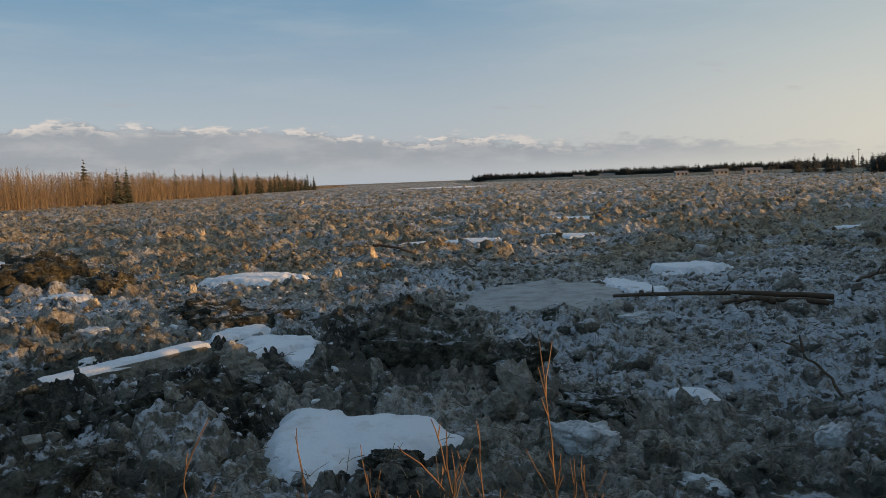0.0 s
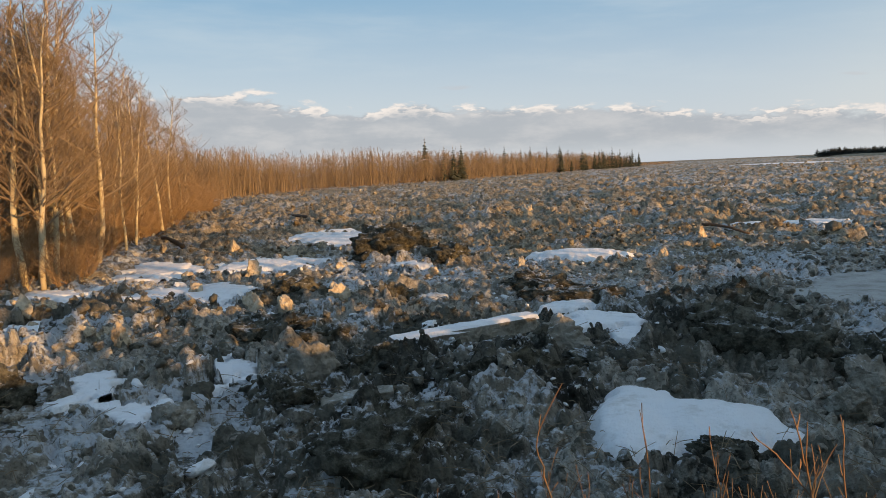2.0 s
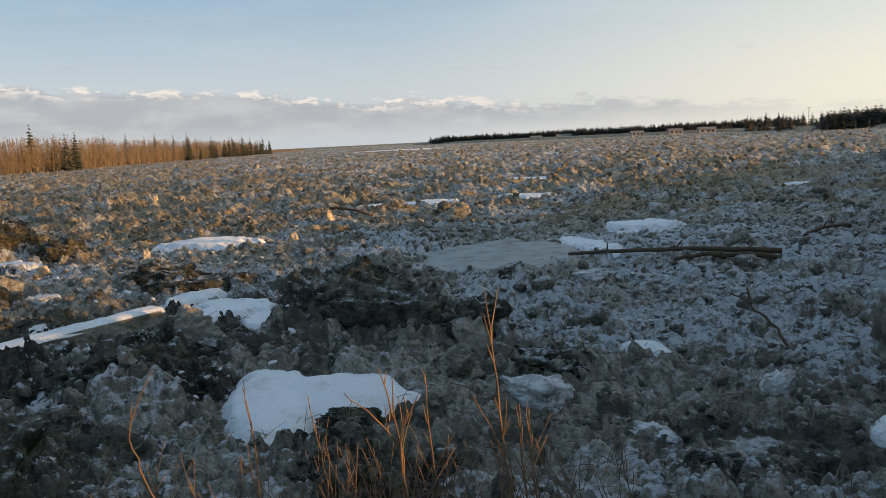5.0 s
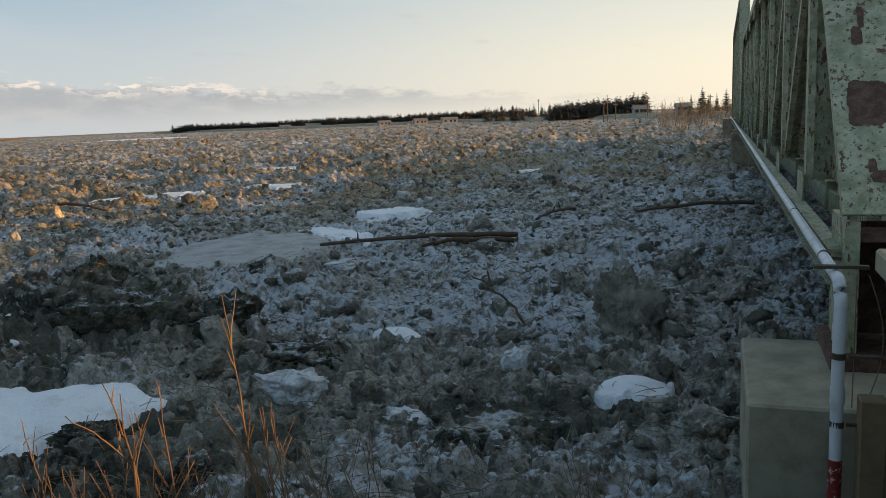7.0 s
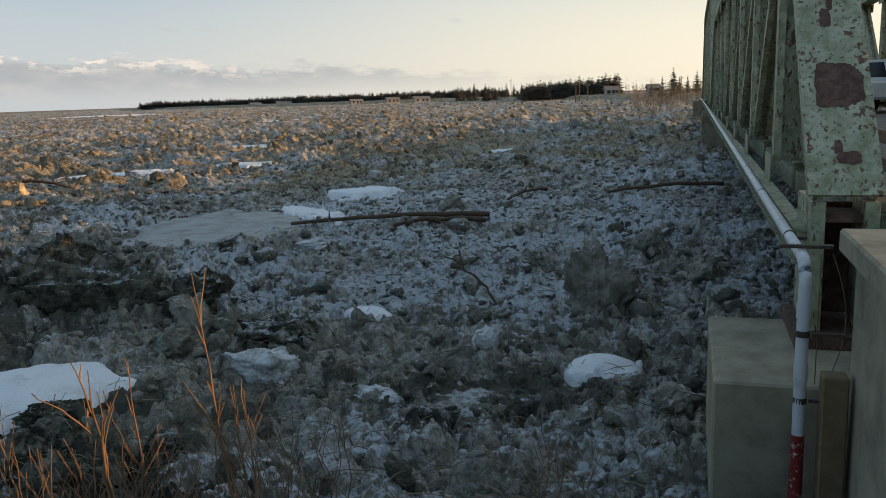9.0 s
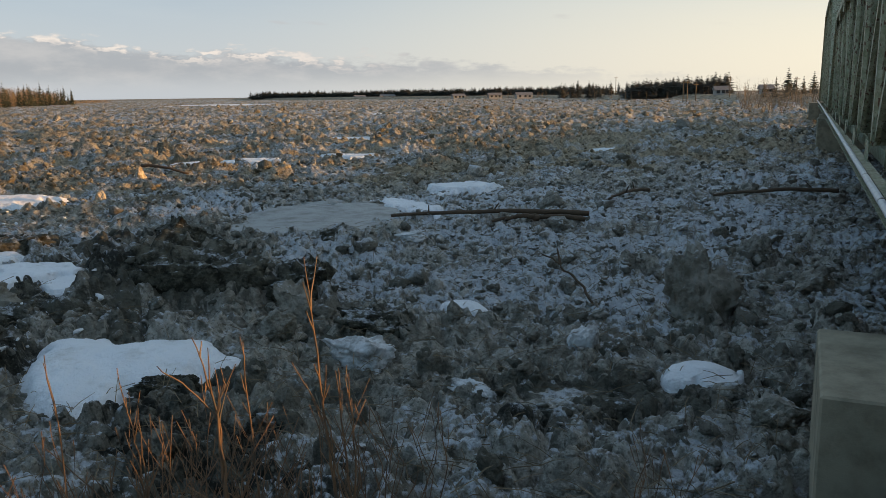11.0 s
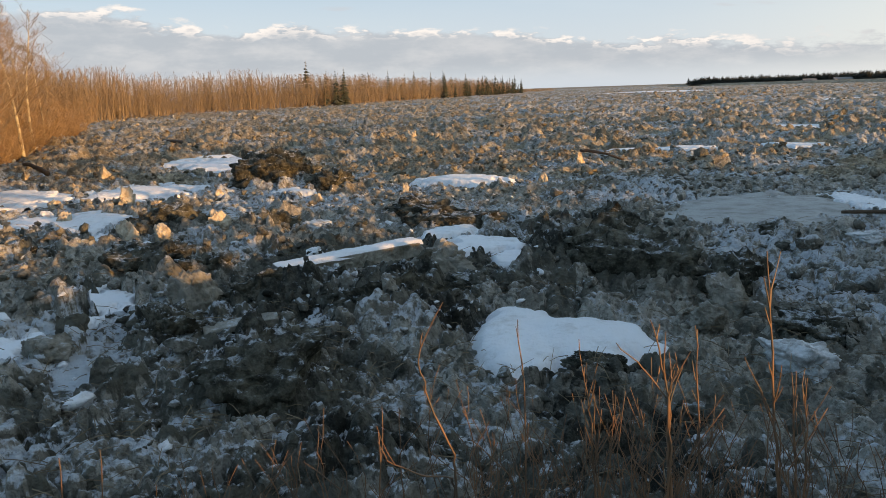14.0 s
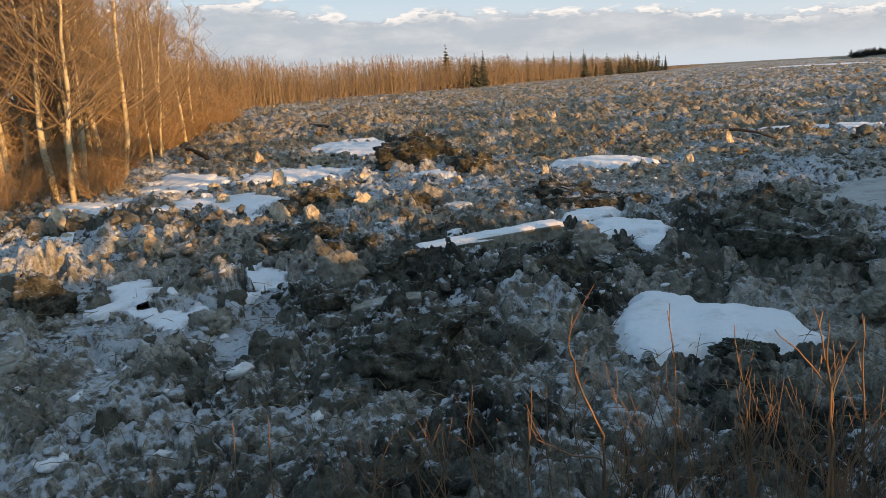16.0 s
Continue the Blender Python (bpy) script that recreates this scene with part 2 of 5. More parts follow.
# hollows of grey slush: x, y, half-width, half-length, degrees
SLUSH = [(-7.5, 8.65, 0.30, 1.15, 39), (-11.9, 9.7, 0.50, 2.4, 49), (-8.4, 7.0, 0.35, 0.9, 45), (8.6, 10.6, 0.5, 0.8, -40), (4.2, 8.6, 0.9, 0.4, -20)]
# heaps of frozen mud: x, y, size, turn, tip, seed
HEAPS = [(-1.25, 17.0, (1.9, 1.5, 1.6), 10, 0, 3), (-0.15, 14.9, (2.7, 1.6, 1.45), -8, 4, 5), (-15.1, 30.6, (4.4, 2.8, 2.1), 8, 0, 7),
         (-4.6, 8.5, (2.0, 1.5, 1.35), 15, 3, 11), (-6.2, 22.3, (2.6, 1.2, 0.9), 0, 0, 13), (-3.0, 13.9, (1.3, 0.9, 0.6), 30, 5, 17),
         (-0.72, 10.25, (0.8, 0.42, 0.30), 0, 0, 19), (1.5, 14.5, (1.6, 1.2, 1.1), 40, 0, 23), (-10.4, 14.9, (2.0, 1.5, 1.1), 0, 0, 29),
         (-13.0, 19.5, (2.4, 1.5, 1.1), 60, 0, 31), (-4.3, 12.2, (2.3, 1.7, 1.15), 20, 0, 37), (-9.6, 18.8, (1.8, 1.4, 1.0), 0, 0, 41),
         (2.9, 20.7, (1.0, 0.7, 0.6), 0, 0, 43), (-11.9, 29.5, (2.2, 1.5, 1.1), 0, 0, 47), (-12.0, 9.3, (1.2, 0.9, 1.0), 0, 0, 53),
         (-0.9, 20.6, (2.6, 1.5, 1.2), 0, 0, 61), (-7.2, 10.4, (1.4, 1.1, 0.8), 0, 0, 67), (-5.2, 20.6, (2.4, 0.9, 0.9), 10, 0, 71),
         (-6.6, 12.7, (1.5, 1.2, 0.9), 50, 0, 73), (-8.6, 13.9, (1.4, 1.1, 0.8), 0, 0, 79), (2.4, 11.9, (1.5, 1.0, 0.8), 0, 0, 83)]
FLAT_ICE = (3.1, 24.6, 2.6, 3.6, -18)


def inside(x, y, patch):
    """1 in the middle of an ellipse, 0 on its rim, less outside."""
    px, py, rx, ry, turn = patch
    c, s = math.cos(radians(turn)), math.sin(radians(turn))
    a, b = (x - px) * c + (y - py) * s, (y - py) * c - (x - px) * s
    return 1.0 - np.hypot(a / rx, b / ry)


def ragged(x, y, patches, size):
    m = np.max([inside(x, y, p) for p in patches], axis=0)
    k = 0.42 if patches[0][0] == -1.92 else 1.55 if patches[0][0] < -8.5 else 1.0
    return m + k * (0.95 * (fbm(x / size, y / size, 71, 4) - 0.5) + 0.7 * (fbm(x / size * 3.1, y / size * 3.1, 73, 3) - 0.5))


def smooth(x, lo, hi):
    t = np.clip((x - lo) / (hi - lo), 0, 1)
    return t * t * (3 - 2 * t)


def base_height(x, y):
    """The broad swell of the jammed ice, with the bank near the bridge end."""
    r = np.hypot(x, y)
    h = 0.30 * (fbm(x / 7.0, y / 7.0, 5, 3) - 0.5) * smooth(r, 7, 20)
    h = h + 0.5 * (fbm(x / 45.0, y / 45.0, 9, 2) - 0.5) * smooth(r, 40, 90)
    return h + 0.42 * np.clip(5.9 - r, 0, None)


def mud_amount(x, y):
    """How much mud lies on the ice: most on the left and near the bank, little in the middle of the river."""
    left = smooth(1.8 - x + 1.2 * (fbm(x / 2.5, y / 2.5, 33, 2) - 0.5) * 4, -1.5, 3.0)
    near = smooth(y, 23.0, 15.0)
    m = 0.05 + 0.47 * left * near * smooth(fbm(x / 2.4, y / 2.4, 37, 3), 0.34, 0.58) * (0.45 + 0.55 * smooth(y, 8, 13))
    m = m + 0.14 * smooth(-x, -1.0, 1.5) * smooth(-x, 9.0, 6.0) * smooth(y, 24, 19)
    m = m - 0.10 * smooth(-x, 4.0, 8.0) * smooth(y, 16, 11)
    m = m + 0.42 * smooth(np.hypot(x - 1.5, y), 12.0, 8.5) * smooth(x, -5.0, -1.0) * smooth(fbm(x / 1.7, y / 1.7, 44, 3), 0.35, 0.6)
    for x0, y0, size, turn, tip, seed in HEAPS:
        m = m + 0.30 * np.exp(-1.6 * (((x - x0) / size[0] * 1.5) ** 2 + ((y - y0) / size[1] * 1.5) ** 2))
    m = m + 0.05 * smooth(y, 25, 45) - 0.10 * smooth(x, 1.0, 4.0) * smooth(y, 12, 16)
    return m


def rime_amount(x, y):
    """How much frost and crumbled snow lies on the rubble: in drifts, most over the middle of the river."""
    drift = smooth(fbm(x / 2.2, y / 2.2, 203, 4), 0.40, 0.66)
    right = smooth(x + 0.25 * (y - 14), 0.5, 4.0)
    k = -0.20 + 0.42 * drift + 0.11 * right * smooth(y, 8, 13)
    k = k + 0.22 * smooth(-x, 5.0, 9.0) * smooth(y, 17, 11) * drift + 0.07 * smooth(-x, 1.0, 5.0) * smooth(y, 16, 11)
    # Past y 24 it falls, which brings in the painted sun-warm tint.
    k = k - 0.34 * smooth(y, 24, 42)
    for pool in SLUSH:
        k = k + 0.12 * smooth(inside(x, y, pool), -0.2, 0.3)
    return k


def rubble_height(x, y, tones=False):
    r = np.hypot(x, y)
    left = smooth(1.0 - x, -2.0, 3.0)
    h = base_height(x, y)
    rough = 0.46 + 0.54 * smooth(fbm(x / 3.0, y / 3.0, 21, 3), 0.3, 0.65)
    heavy = left * smooth(y, 30, 14)
    l0, t0 = lumps(x, y, 1.3, 101, 2.0)
    l1, t1 = lumps(x, y, 0.55, 111, 1.3)
    l2, t2 = lumps(x, y, 0.25, 121, 1.0)
    h = h + (0.26 + 0.44 * heavy) * rough * l0 + (0.40 + 0.12 * heavy) * rough * l1 + 0.27 * l2 - 0.30
    near = smooth(r, 26, 16)
    l3, t3 = lumps(x, y, 0.11, 131, 1.0)
    h = h + 0.12 * l3 * smooth(r, 36, 24)
    h = h + 0.13 * (fbm(x / 0.45, y / 0.45, 61, 4) - 0.5)
    # far rubble stands in taller pieces
    far = smooth(r, 28, 60)
    l4, t4 = lumps(x, y, 2.8, 141, 5.0)
    l5, t5 = lumps(x, y, 1.1, 151, 2.0)
    h = h + far * (0.36 * l4 + 0.40 * l5 + 0.20 * l1) * (0.4 + rough)
    for x0, y0, size, turn, tip, seed in HEAPS:
        h = h + 0.36 * size[2] * np.exp(-2.2 * (((x - x0) / size[0] * 1.6) ** 2 + ((y - y0) / size[1] * 1.6) ** 2))
    tone = 0.22 * t0 + 0.33 * t1 + 0.27 * t2 + 0.18 * np.where(near > 0.5, t3, t5)
    for patch in SNOW_PATCHES:
        size = min(patch[0][2], patch[0][3])
        near = np.max([inside(x, y, p) for p in patch], axis=0) > -0.9
        if near.any():
            wide_rim = 0.45 if patch[0][1] > 28 else 0.15
            k = smooth(ragged(x[near], y[near], patch, size * 0.8), -wide_rim, 0.1 - 0.3 * (wide_rim - 0.15))
            h[near] = h[near] * (1 - k) + (base_height(x[near], y[near]) - 0.10) * k
    for pool in SLUSH:
        k = smooth(ragged(x, y, [pool], 0.6), -0.15, 0.2)
        h = h * (1 - k) + (base_height(x, y) - 0.06 + 0.05 * l2) * k
    k = smooth(ragged(x, y, [FLAT_ICE], 1.6), -0.12, 0.15)
    h = h * (1 - k) + (base_height(x, y) - 0.03 + 0.02 * fbm(x / 0.5, y / 0.5, 3, 3)) * k
    return (h, tone) if tones else h


def sheet(name, px, py, pz, material, attributes=None):
    """A grid of points as one smooth-shaded mesh."""
    rows, cols = px.shape
    me = bpy.data.meshes.new(name)
    k = np.arange(rows * cols).reshape(rows, cols)
    quads = np.stack([k[:-1, :-1], k[:-1, 1:], k[1:, 1:], k[1:, :-1]], -1).reshape(-1, 4)
    me.vertices.add(rows * cols)
    me.vertices.foreach_set("co", np.stack([px, py, pz], -1).astype(np.float32).ravel())
    me.loops.add(quads.size)
    me.loops.foreach_set("vertex_index", quads.astype(np.int32).ravel())
    me.polygons.add(len(quads))
    me.polygons.foreach_set("loop_start", np.arange(0, quads.size, 4, dtype=np.int32))
    me.update(calc_edges=True)
    me.polygons.foreach_set("use_smooth", np.ones(len(quads), dtype=bool))
    for key, values in (attributes or {}).items():
        me.attributes.new(key, "FLOAT", "POINT").data.foreach_set("value", values.astype(np.float32).ravel())
    me.materials.append(material)
    return new(name, me)


rings = [2.2]
while rings[-1] < 1500:
    r = rings[-1]
    rings.append(r + min(max(r * r / 3600.0, 0.026), 0.05 + r * 0.006) if r > 5.5 else r + 0.12)
rr, aa = np.meshgrid(np.array(rings), np.radians(np.arange(57.0, -57.01, -0.14)), indexing="ij")
fx, fy = rr * np.sin(aa), rr * np.cos(aa)
fz, tone = rubble_height(fx, fy, True)
fz = fz * smooth(rr, 1500, 700) - 0.35 * smooth(rr, 200, 900)
tagged(sheet("ice_field", fx, fy, fz, RUBBLE, {"mud": mud_amount(fx, fy), "tone": tone, "rime": rime_amount(fx, fy)}),
       "jammed field of broken dirty river ice and frozen mud", "ice field", kind="stuff")

for patch in SNOW_PATCHES:
    reach = 1.6
    x0, x1 = min(p[0] - p[2] * reach for p in patch), max(p[0] + p[2] * reach for p in patch)
    y0, y1 = min(p[1] - p[3] * reach for p in patch), max(p[1] + p[3] * reach for p in patch)
    gx, gy = np.meshgrid(np.linspace(x0, x1, 70), np.linspace(y1, y0, 70), indexing="xy")
    size = min(patch[0][2], patch[0][3])
    k = smooth(ragged(gx, gy, patch, size * 0.8), -0.16, 0.3)
    gz = base_height(gx, gy) - 0.35 + 0.36 * k + 0.11 * k * (fbm(gx / 0.6, gy / 0.6, 91, 4) - 0.35)
    gz += 0.12 * smooth(np.max([inside(gx, gy, p) for p in patch], axis=0), 0.0, 0.8) if y1 < 16 and x0 > -5 else 0.14 * k if -6.5 < x0 < -2.5 and y1 < 24 else 0.0
    gz += 0.0 if y0 > 300 else 0.12 if y0 > 26 else 0.03
    tagged(sheet("snow_patch", gx, gy, gz, SNOW), "patch of old white snow lying between the ice lumps", "snow", "snow patches")

gx, gy = np.meshgrid(np.linspace(-1.5, 8, 140), np.linspace(31, 18, 160), indexing="xy")
k = smooth(ragged(gx, gy, [FLAT_ICE], 1.6), -0.2, 0.1)
tagged(sheet("refrozen_pool", gx, gy, base_height(gx, gy) - 0.3 + 0.31 * k + 0.02 * fbm(gx / 0.4, gy / 0.4, 3, 3), GREY_ICE),
       "flat grey refrozen pool among broken ice", "ice sheet")

# ------------------------------------------------------------- the ground to the horizon
gx, gy = np.meshgrid(np.linspace(-4500, 4500, 61), np.linspace(4500, -4500, 61), indexing="xy")
tagged(sheet("ground", gx, gy, np.full(gx.shape, -0.75), GROUND), "brown river flats reaching to the horizon", "ground", kind="structure")

# ------------------------------------------------------------- tools for building meshes


class Soup:
    """Points and faces gathered for one mesh."""
    def __init__(self):
        self.v, self.f = [], []

    def add(self, verts, faces):
        k = len(self.v)
        self.v.extend(verts)
        self.f.extend([tuple(i + k for i in f) for f in faces])

    def box(self, lo, hi, m=None, chamfer=0.0):
        (x0, y0, z0), (x1, y1, z1) = lo, hi
        if chamfer:
            c = chamfer
            ring = [(x0 + c, y0), (x1 - c, y0), (x1, y0 + c), (x1, y1 - c), (x1 - c, y1), (x0 + c, y1), (x0, y1 - c), (x0, y0 + c)]
            def inset(p):
                return (min(max(p[0], x0 + c), x1 - c), min(max(p[1], y0 + c), y1 - c))
            vs = [(*inset(p), z0) for p in ring] + [(*p, z0 + c) for p in ring] + [(*p, z1 - c) for p in ring] + [(*inset(p), z1) for p in ring]
            fs = [tuple(range(7, -1, -1)), tuple(range(24, 32))]
            fs += [(8 * j + i, 8 * j + (i + 1) % 8, 8 * j + 8 + (i + 1) % 8, 8 * j + 8 + i) for j in range(3) for i in range(8)]
        else:
            vs = [(x, y, z) for z in (z0, z1) for x, y in ((x0, y0), (x1, y0), (x1, y1), (x0, y1))]
            fs = [(3, 2, 1, 0), (4, 5, 6, 7), (0, 1, 5, 4), (1, 2, 6, 5), (2, 3, 7, 6), (3, 0, 4, 7)]
        if m is not None:
            vs = [tuple(m @ Vector(p)) for p in vs]
        self.add(vs, fs)

    def tube(self, points, radii, sides=6, cap=True):
        points = [Vector(p) for p in points]
        vs, fs = [], []
        for i, p in enumerate(points):
            d = (points[min(i + 1, len(points) - 1)] - points[max(i - 1, 0)]).normalized()
            a = d.cross(Vector((0.31, 0.94, 0.12)) if abs(d.z) > 0.8 else Vector((0, 0, 1))).normalized()
            b = d.cross(a)
            for s in range(sides):
                t = 2 * math.pi * s / sides
                vs.append(tuple(p + radii[i] * (a * math.cos(t) + b * math.sin(t))))
        for i in range(len(points) - 1):
            for s in range(sides):
                q = (s + 1) % sides
                fs.append((i * sides + s, i * sides + q, (i + 1) * sides + q, (i + 1) * sides + s))
        if cap:
            fs.append(tuple(range(sides - 1, -1, -1)))
            fs.append(tuple(range((len(points) - 1) * sides, len(points) * sides)))
        self.add(vs, fs)

    def mesh(self, name, material, smooth_faces=False):
        me = bpy.data.meshes.new(name)
        me.from_pydata(self.v, [], self.f)
        me.materials.append(material)
        if smooth_faces:
            me.polygons.foreach_set("use_smooth", np.ones(len(me.polygons), dtype=bool))
        me.update()
        return me


def part(name, soup, material, parent=None, label="", smooth_faces=False):
    ob = new(name, soup.mesh(name, material, smooth_faces) if isinstance(soup, Soup) else soup)
    if parent is not None:
        ob.parent = parent
    return tagged(ob, label)


def thing(name, m, label, category, group="", kind=""):
    ob = new(name)
    ob.matrix_world = m
    return tagged(ob, label, category, group, kind)


# ------------------------------------------------------------- the bridge
def paint_colour(n, p):
    tint = n.mix(n.noise(p, 1.2, 4.0), (0.150, 0.170, 0.085), (0.22, 0.235, 0.135))
    pale = n.mix(n.math("MULTIPLY", n.step(n.noise(p, 5.0, 6.0, 0.7), 0.30, 0.70), 0.85), tint, (0.46, 0.45, 0.33))
    rust = n.mix(n.noise(p, 30.0, 4.0), (0.055, 0.028, 0.017), (0.17, 0.08, 0.04))
    tall = n.node("ShaderNodeVectorMath", operation="MULTIPLY")
    n.link(p, tall.inputs[0])
    tall.inputs[1].default_value = (1.0, 1.0, 0.4)
    k = n.math("ADD", n.math("MULTIPLY", n.noise(tall.outputs[0], 20.0, 4.0, 0.6), 0.75), n.math("MULTIPLY", n.noise(p, 2.5, 4.0, 0.6), 0.25))
    return n.mix(n.step(k, 0.535, 0.60), pale, rust)


GREEN = surface("rusting_green_paint", paint_colour, 0.6, bump=lambda n, p: n.noise(p, 40.0, 4.0, 0.6), dist=0.006)
RUST = surface("rust_brown_primer", lambda n, p: n.mix(n.step(n.noise(p, 11.0, 6.0, 0.7), 0.4, 0.66), (0.075, 0.036, 0.025), (0.15, 0.085, 0.06)), 0.85,
               bump=lambda n, p: n.noise(p, 60.0, 4.0), dist=0.004)
CONCRETE = surface("weathered_concrete", lambda n, p: n.mix(n.step(n.noise(p, 2.3, 7.0, 0.65), 0.35, 0.7), (0.34, 0.30, 0.215), (0.19, 0.165, 0.115)), 0.9,
                   bump=lambda n, p: n.math("ADD", n.noise(p, 9.0, 6.0, 0.65), n.math("MULTIPLY", n.noise(p, 70.0, 3.0), 0.4)), dist=0.008)
PIPE_WHITE = surface("grey_white_plastic", lambda n, p: n.mix(n.step(n.noise(p, 7.0, 5.0, 0.6), 0.45, 0.75), (0.56, 0.58, 0.60), (0.38, 0.39, 0.39)), 0.45,
                     bump=lambda n, p: n.noise(p, 25.0, 3.0), dist=0.003)
PIPE_RED = surface("worn_red_paint", lambda n, p: n.mix(n.step(n.noise(p, 22.0, 5.0, 0.7), 0.56, 0.64), (0.22, 0.018, 0.015), (0.45, 0.42, 0.40)), 0.55)
STEEL = surface("dark_steel", lambda n, p: n.mix(n.noise(p, 14.0, 5.0), (0.045, 0.04, 0.034), (0.11, 0.085, 0.06)), 0.55, 0.4)
PLANK = surface("grey_deck_timber", lambda n, p: n.mix(n.noise(p, 6.0, 6.0, 0.7), (0.10, 0.088, 0.072), (0.24, 0.215, 0.18)), 0.9,
                bump=lambda n, p: n.noise(p, 18.0, 5.0), dist=0.01)
TIMBER = surface("brown_timber", lambda n, p: n.mix(n.noise(p, 8.0, 6.0, 0.7), (0.10, 0.065, 0.035), (0.26, 0.19, 0.11)), 0.85,
                 bump=lambda n, p: n.noise(p, 22.0, 5.0), dist=0.008)

BRIDGE = pose(0, 0, 0, 0, 0, -39.1)      # x across to the right, y along the bridge
bridge = thing("truss_bridge", BRIDGE, "rusting pale green riveted steel truss bridge over the river", "bridge")


def bar(name, a, b, wide, deep, parent, ribs=0.0, material=None):
    """An H-shaped riveted member from a to b: two flange plates and a web, wide across the bridge."""
    a, b = Vector(a), Vector(b)
    d = (b - a)
    length = d.length
    y = d.normalized()
    x = Vector((1, 0, 0)) - y * y.x
    x.normalize()
    z = x.cross(y)
    m = Matrix.Translation(a) @ Matrix((x, y, z)).transposed().to_4x4()
    s, t = Soup(), 0.022
    h, w = deep / 2, wide / 2
    s.box((-w, 0, -h), (-w + t, length, h), m)
    s.box((w - t, 0, -h), (w, length, h), m)
    s.box((-w + t, 0.002, -t / 2), (w - t, length - 0.002, t / 2), m)
    for q in (-w + t, w - t - 0.07):
        for zz in (-h, h - t):
            s.box((q, 0.004, zz + 0.003), (q + 0.07, length - 0.004, zz + t - 0.003), m)
    if ribs:
        n = max(2, int(length / ribs))
        for i in range(n):
            yy = (i + 0.5) * length / n
            for zz in (-h - 0.006, h):
                s.box((-w + 0.004, yy - 0.09, zz), (w - 0.004, yy + 0.09, zz + 0.006), m)
    return part(name, s, material or GREEN, parent)


def rivets(name, spots, normal, parent, material, radius=0.016):
    s = Soup()
    nrm = Vector(normal).normalized()
    a = nrm.orthogonal().normalized()
    b = nrm.cross(a)
    for p in spots:
        p = Vector(p)
        ring = [tuple(p + radius * (a * math.cos(t) + b * math.sin(t))) for t in [i * math.pi / 3 for i in range(6)]]
        s.add(ring + [tuple(p + nrm * radius * 0.7)], [(i, (i + 1) % 6, 6) for i in range(6)])
    return tagged(part(name, s, material, parent), kind="stuff")


def truss(u0, u1, panels, height, v0, v1, z0, parent, first):
    """One side of a span between v0 and v1 across, from u0 to u1 along, on the level z0."""
    vm, w = (v0 + v1) / 2, v1 - v0
    step = (u1 - u0 - 2 * first) / panels
    nodes = [u0 + first + i * step for i in range(panels + 1)]
    ztop = z0 + height
    for i, u in enumerate(nodes):
        bar("vertical", (vm, u, z0 + 0.12), (vm, u, ztop - 0.15), w - 0.09, 0.30, parent)
        for vv in (v0 - 0.016, v1 + 0.002):
            for za, zb in ((z0 - 0.30, z0 + 0.22), (ztop - 0.5, ztop - 0.16)):
                s = Soup()
                s.box((vv, u - 0.42, za), (vv + 0.014, u + 0.42, zb), None)
                part("gusset_plate", s, GREEN, parent)
        if i < panels:
            a, b = (nodes[i], nodes[i + 1]) if i < panels / 2 else (nodes[i + 1], nodes[i])
            bar("diagonal", (vm, a, ztop - 0.2), (vm, b, z0 + 0.2), w - 0.2, 0.2, parent)
            if abs(i - panels / 2 + 0.5) < 1.1:
                bar("counter_diagonal", (vm, b, ztop - 0.2), (vm, a, z0 + 0.2), 0.1, 0.08, parent)
    s = Soup()
    s.box((v0 - 0.03, nodes[0] - 0.1, ztop - 0.15), (v1 + 0.03, nodes[-1] + 0.1, ztop + 0.15), None, 0.012)
    part("top_chord", s, GREEN, parent)
    s = Soup()
    for vv in (v0, v1 - 0.022):
        s.box((vv, u0, z0 - 0.46), (vv + 0.022, u1, z0 - 0.14))
    for vv in (v0 - 0.13, v1):
        s.box((vv, u0, z0 - 0.46), (vv + 0.13, u1, z0 - 0.44))
        s.box((vv, u0, z0 - 0.16), (vv + 0.13, u1, z0 - 0.14))
    part("bottom_chord", s, GREEN, parent)
    return nodes, ztop


